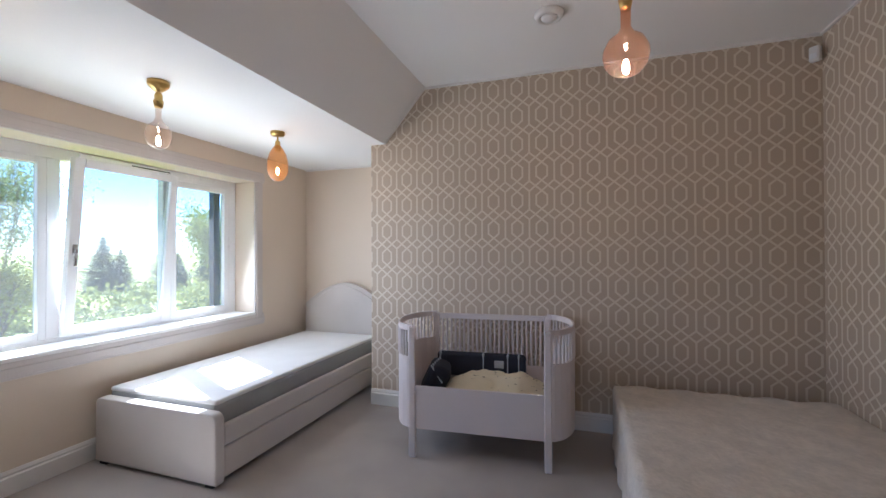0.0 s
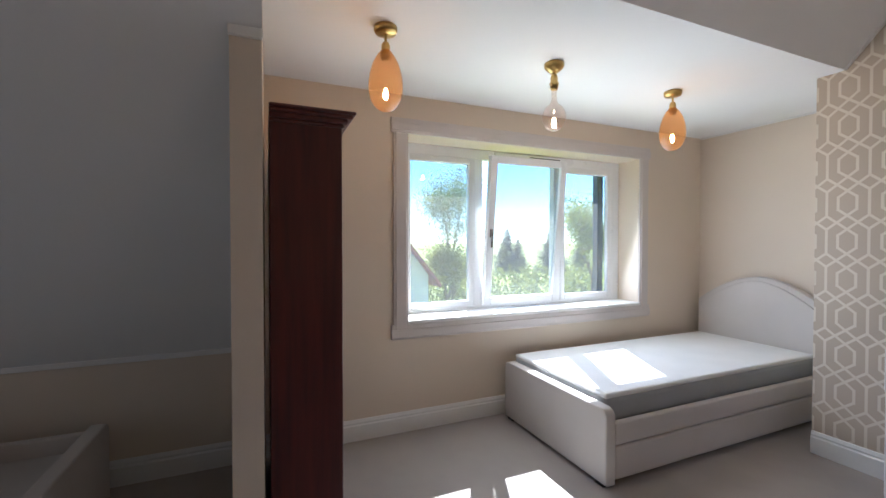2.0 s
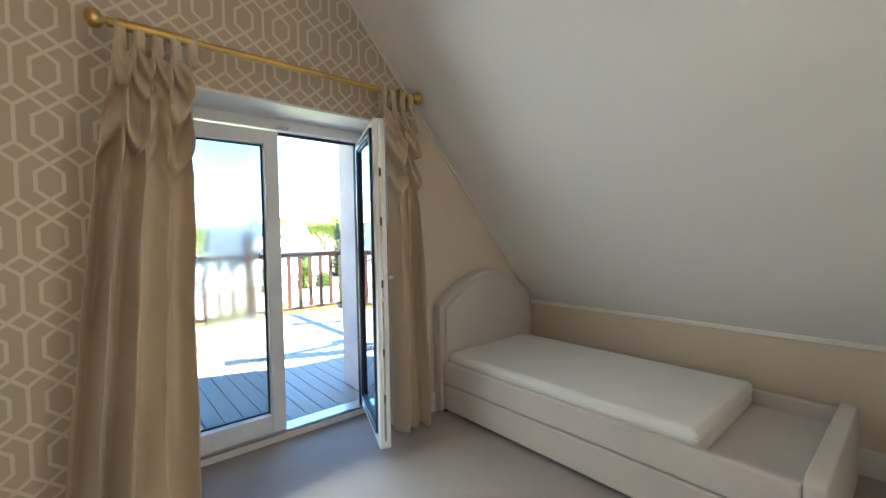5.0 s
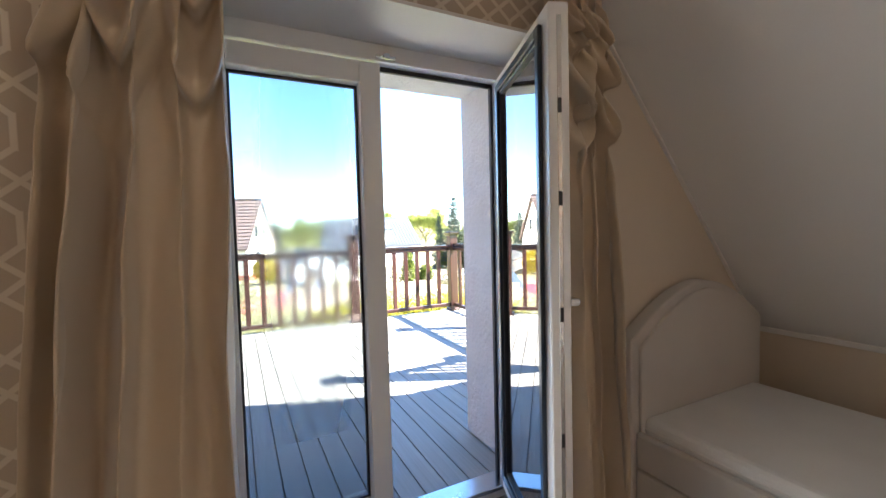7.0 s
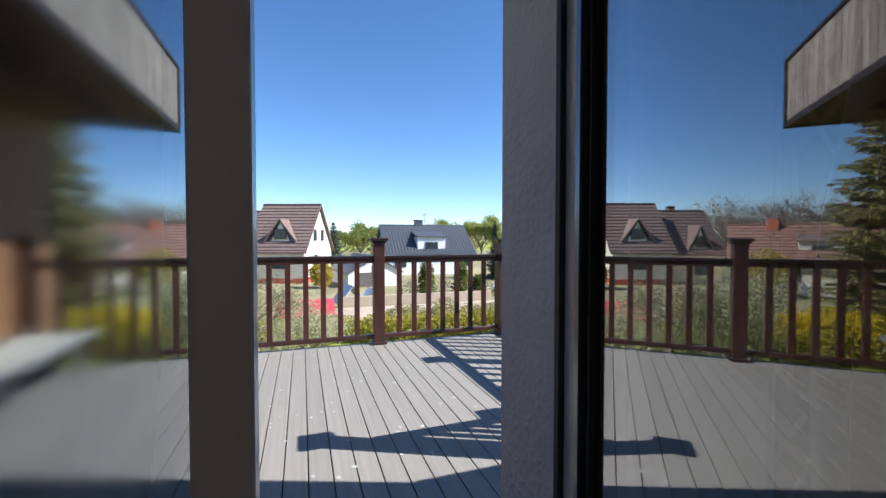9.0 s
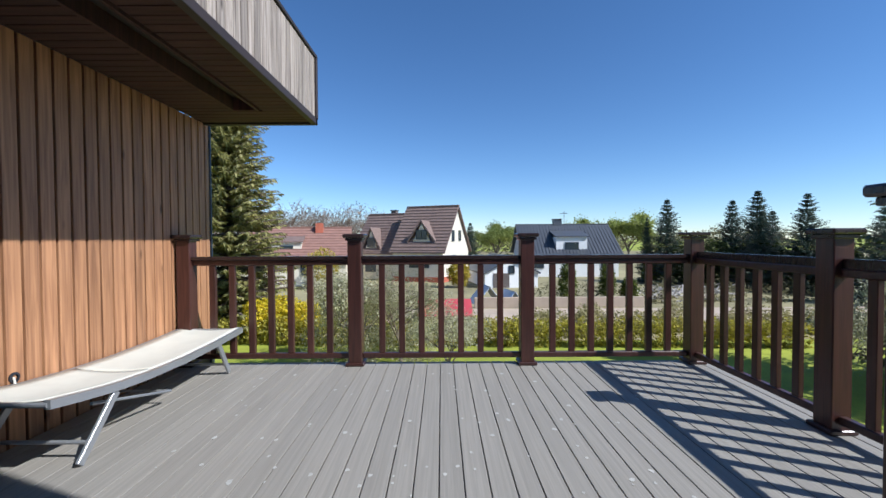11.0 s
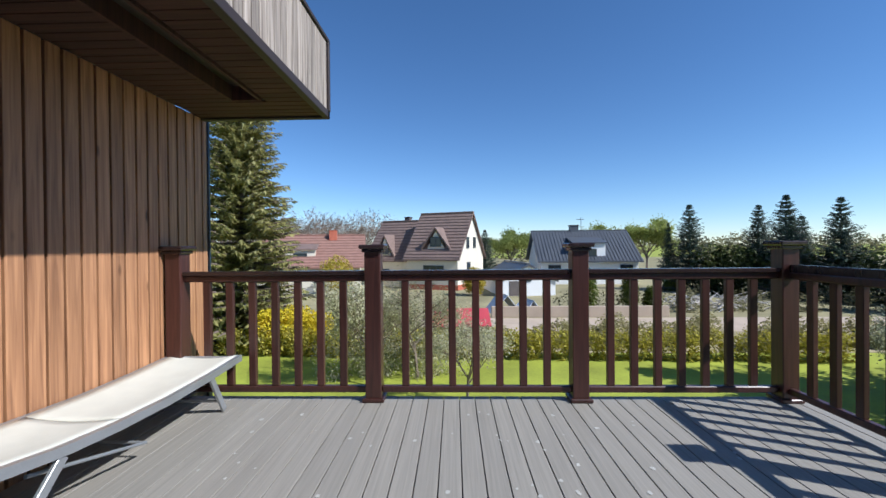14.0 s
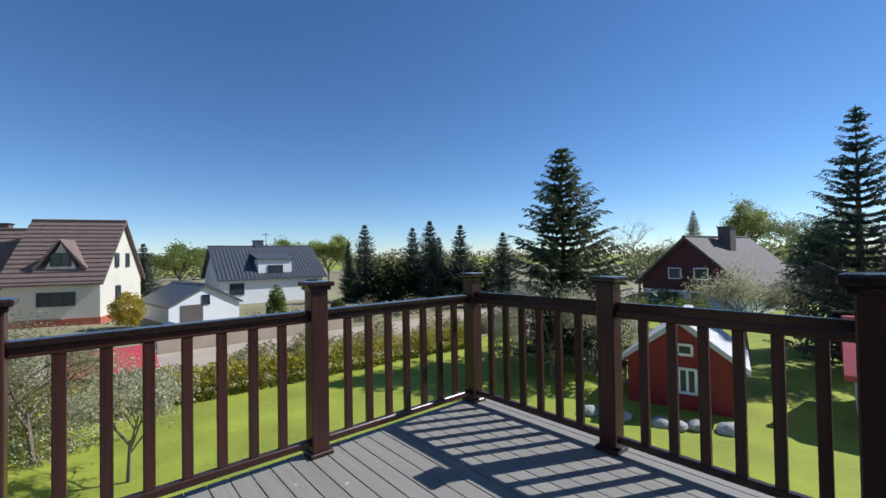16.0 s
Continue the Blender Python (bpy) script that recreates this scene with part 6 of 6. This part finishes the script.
# red garden shed
sh = gable_house("garden_shed", "small red boarded garden shed with a white sheet roof", 2.7, 2.75, 1.3, 2.35, pose(-13.75, -8.85, GZ, 0, 0, 14), M_REDW, M_ROOFW, 0.18)
far_window(sh, 1.36, 0.1, 1.65, 0.42, 0.34, 90, 0, False)
far_window(sh, 1.36, 0.15, 0.8, 0.48, 0.72, 90, 1, False)
wh = gable_house("outbuilding", "white outbuilding with a red metal roof", 3.2, 3.0, 1.4, 2.35, pose(-15.4, -3.7, GZ, 0, 0, 96), M_WHITEW, M_REDROOF, 0.25)
# red low roof and pale wall by the road
lw = structure("garden_wall", box(-12.5, -2.4, -27.6, -27.4, GZ, -2.25, 0.02), M_ROAD, "pale rendered wall along the road", "wall")
rf = thing("woodshed", "low woodshed with a red sheet roof behind the hedge", "shed", at=pose(0.3, -23.2, GZ))
part("wall", box(-2.1, 0.4, -0.6, 0.6, 0, 0.55), M_BRUSH, rf)
part("roof", prism([(-0.95, 1.0), (0.95, 0.5), (0.95, 0.56), (-0.95, 1.06)], 2.7, "x", -2.25), M_REDROOF, rf)
M_TENT = mat("grey_white_tarpaulin", (0.62, 0.63, 0.66), 0.6, 0.12, 1.5, 20.0, 0.3)
for x, y, w, h in ((-3.3, -29.6, 1.9, 1.15), (-4.7, -28.6, 1.5, 0.95)):
    tt = thing("garden_tent", "small pale tarpaulin ridge tent beyond the road", "tent", "ridge tents", pose(x, y, GZ, 0, 0, 12))
    for k in (-1, 1):
        part("canvas", prism([(0, h), (k * w / 2, 0.0), (k * w / 2 - k * 0.05, 0.0), (0, h - 0.05)], 1.8, "y", -0.9), M_TENT, tt)
    part("ridge_pole", rod((0, -0.95, h - 0.03), (0, 0.95, h - 0.03), 0.03, 8), M_ALU, tt)
rnd = random.Random(19)
segs = []
for _ in range(170):
    p = Vector((rnd.uniform(-19.5, -13.0), rnd.uniform(-31.6, -29.2), GZ + rnd.uniform(0.05, 0.75)))
    d = Vector((rnd.uniform(-1, 1), rnd.uniform(-0.6, 0.6), rnd.uniform(-0.25, 0.45)))
    segs.append((p, p + d * rnd.uniform(0.7, 1.5), rnd.uniform(0.03, 0.07), 0.015))
tagged(new("brush_pile", limbs_mesh("brush_pile", segs, mat("bleached_branches", (0.50, 0.46, 0.42), 0.9, 0.2))), "heap of bleached grey branches beyond the road", "branches", "", "stuff")
an = thing("roof_aerial", "thin television aerial on the grey house roof", "aerial", at=pose(-14.9, -51.5, GZ + 5.75))
part("mast", rod((0, 0, 0), (0, 0, 1.6), 0.035, 6), M_ALU, an)
for k in range(4):
    part("rod", rod((-0.45 + 0.05 * k, -0.3 + 0.2 * k, 1.35), (0.45 - 0.05 * k, -0.3 + 0.2 * k, 1.35), 0.02, 6), M_ALU, an)
rnd = random.Random(3)
for i, (x, y) in enumerate(((-10.9, -8.5), (-11.3, -7.8), (-10.6, -9.3), (-11.6, -7.2), (-10.3, -10.1), (-11.0, -8.1))):
    bm = bmesh.new()
    bmesh.ops.create_icosphere(bm, subdivisions=2, radius=0.2 + 0.1 * rnd.random())
    for v in bm.verts:
        v.co *= 1 + 0.35 * noise.noise(v.co * 4 + Vector((i, 0, 0)))
        v.co.z *= 0.65
    st = part("boulder", bm, mat("grey_boulder", (0.36, 0.35, 0.34), 0.9, 0.25, 3.0, 20.0, 0.6) if i == 0 else bpy.data.materials["grey_boulder"], None)
    tagged(st, "grey boulder on the lawn by the shed", "rock", "boulders")
    st.location = (x, y, GZ + 0.07)
fe = thing("picket_fence", "weathered picket fence beside the shed", "fence")
for i in range(14):
    part("picket", box(-13.6 - i * 0.02, -13.55 - i * 0.02, -10.7 - i * 0.16, -10.6 - i * 0.16, GZ, GZ + 0.85), M_WEATHER, fe)
for z in (0.25, 0.65):
    part("fence_rail", bar((-13.6, -10.6, GZ + z), (-13.9, -12.9, GZ + z), 0.04, 0.07), M_WEATHER, fe)

# ---- view from the dormer window ----
# birch leaf colours are raised to carry the haze of the bright window view
plant("birch_tree", "large birch in young leaf outside the window, its colour paled for haze", "tree", broad_meshes(9.0, 1.7, 61, 11000, 0.048, leaf_mat("hazed_birch_leaves", (0.24, 0.29, 0.12), (0.46, 0.50, 0.26), 0.6, 0.4), 5, 0.3, 0.42, 0.055, M_TWIG, 3, 1.1), -19.8, 9.3, GZ)
plant("broadleaf_tree", "round yellow-green tree before the birch", "tree", broad_meshes(4.5, 1.5, 64, 9000, 0.055, leaf_mat("yellow_green_leaves", (0.24, 0.27, 0.05), (0.48, 0.48, 0.14)), 4, 0.2, 0.7, None, None, 4, 1.3), -18.6, 8.6, GZ - 0.4)
plant("broadleaf_tree", "leafy green tree outside the window", "tree", broad_meshes(6.9, 2.2, 62, 9000, 0.07, M_FRESH, 4, 0.22, 0.62, 0.08, M_TWIG, 4, 0.9), -18.2, 17.6, GZ)
for i, (x, y, k) in enumerate(((-50.6, 32.2, 0.78), (-47.2, 37.1, 0.74), (-52.0, 35.0, 0.6), (-49.0, 40.0, 0.55), (-46.5, 42.0, 0.62))):
    plant("spruce_tree", "dark spruce seen far from the window", "tree", sp_a, x, y, GZ, k * 1.25, i, "window conifers", k)
shrub("window_shrubs", "green shrubs below the dormer window", "shrub", [(-19 - rnd.random() * 8, 5.5 + i * 1.1, GZ + 0.9, 1.3, 1.2, 1.3 + 0.5 * rnd.random()) for i in range(18)], 9000, 0.12, leaf_mat("window_leaves", (0.17, 0.20, 0.06), (0.38, 0.39, 0.14)), 71, "stuff")
hW = gable_house("house", "pale neighbouring house with a red tiled roof", 7.5, 5.6, 3.1, 6.6, pose(-17.0, 2.75, GZ, 0, 0, 0), M_WHITEW, mat("red_roof_tiles", (0.36, 0.11, 0.08), 0.8, 0.2, 2.0, 9.0, 0.5), 0.35)
far_window(hW, 3.78, 0.0, 3.4, 0.9, 1.0, 90, 1)

# ---- pieces of walls and deck ----
BW = 0.1207
mesh_b = mesh_of("deck_board", box(-BW / 2 + 0.003, BW / 2 - 0.003, -0.014, 0.014, -2.0, 2.0, 0.002), M_DECK)
deck = bpy.data.objects["deck_base"]
x = -2.863 - BW / 2
while x < 2.0:
    piece("deck_board", mesh_b, deck, pose(x, -5.01, DECK - 0.015, 90, 0, 0))
    x += BW
CW = 0.1106
wing = bpy.data.objects["wing_wall"]
mesh_c = mesh_of("cladding_board", box(-CW / 2 + 0.0085, CW / 2 - 0.0085, -0.014, 0.012, 0, SOF - 0.02, 0.003), M_CLAD)
mesh_s = mesh_of("cladding_board", box(-CW / 2 + 0.0085, CW / 2 - 0.0085, -0.014, 0.012, 0, SOF - 2.12, 0.003), M_CLAD)
y = -7.5226 + CW / 2
while y < -3.4:
    short = y > CLY1 - CW / 2
    piece("cladding_board", mesh_s if short else mesh_c, wing, pose(CLX - 0.013, y, 2.12 if short else 0.02, 0, 0, 90))
    y += CW
mesh_e = mesh_of("cladding_board", box(-0.0345, 0.0345, -0.014, 0.012, 0, 2.046, 0.003), M_CLAD)
piece("cladding_board", mesh_e, wing, pose(CLX - 0.013, -5.154, 0.02, 0, 0, 90))
# fascia boards and soffit slats of the eave
FB = 0.098
mesh_f = mesh_of("fascia_board", box(-FB / 2 + 0.006, FB / 2 - 0.006, -0.01, 0.01, 0, 0.62, 0.003), M_WEATHER)
y = EY0 + 0.04 + FB / 2
while y < EY1:
    piece("fascia_board", mesh_f, eave, pose(FXE + 0.014, y, SOF + 0.04, 0, 0, 90))
    y += FB
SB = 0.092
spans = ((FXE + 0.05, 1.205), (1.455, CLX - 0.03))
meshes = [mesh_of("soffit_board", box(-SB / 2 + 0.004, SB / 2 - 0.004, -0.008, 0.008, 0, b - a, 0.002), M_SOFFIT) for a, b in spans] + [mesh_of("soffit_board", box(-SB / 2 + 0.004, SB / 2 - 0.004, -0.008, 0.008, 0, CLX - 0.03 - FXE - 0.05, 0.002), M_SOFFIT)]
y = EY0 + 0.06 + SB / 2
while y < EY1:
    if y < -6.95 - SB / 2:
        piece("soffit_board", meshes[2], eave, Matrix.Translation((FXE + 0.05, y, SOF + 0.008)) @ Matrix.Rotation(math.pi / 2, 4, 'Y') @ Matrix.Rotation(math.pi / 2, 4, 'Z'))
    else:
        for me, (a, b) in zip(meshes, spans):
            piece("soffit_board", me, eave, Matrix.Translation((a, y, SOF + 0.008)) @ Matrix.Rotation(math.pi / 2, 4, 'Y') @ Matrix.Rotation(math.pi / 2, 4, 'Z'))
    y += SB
# pale worn flecks scattered at random over the deck
rnd = random.Random(12)
vs, fs = [], []
for _ in range(110):
    x, y, r = rnd.uniform(-1.9, 1.1), rnd.uniform(-6.7, -4.3), rnd.uniform(0.006, 0.016)
    k = len(vs)
    n = 7
    for i in range(n):
        a = 2 * math.pi * i / n
        q = r * rnd.uniform(0.6, 1.3)
        vs.append((x + q * math.cos(a), y + 1.3 * q * math.sin(a), DECK + 0.0012))
    fs.append(tuple(range(k, k + n)))
fl = new("pale_fleck", cloud_mesh("pale_fleck", vs, fs, mat("pale_wear", (0.42, 0.41, 0.38), 0.95, 0.2)))
fl.parent = deck
tagged(fl, kind="stuff")
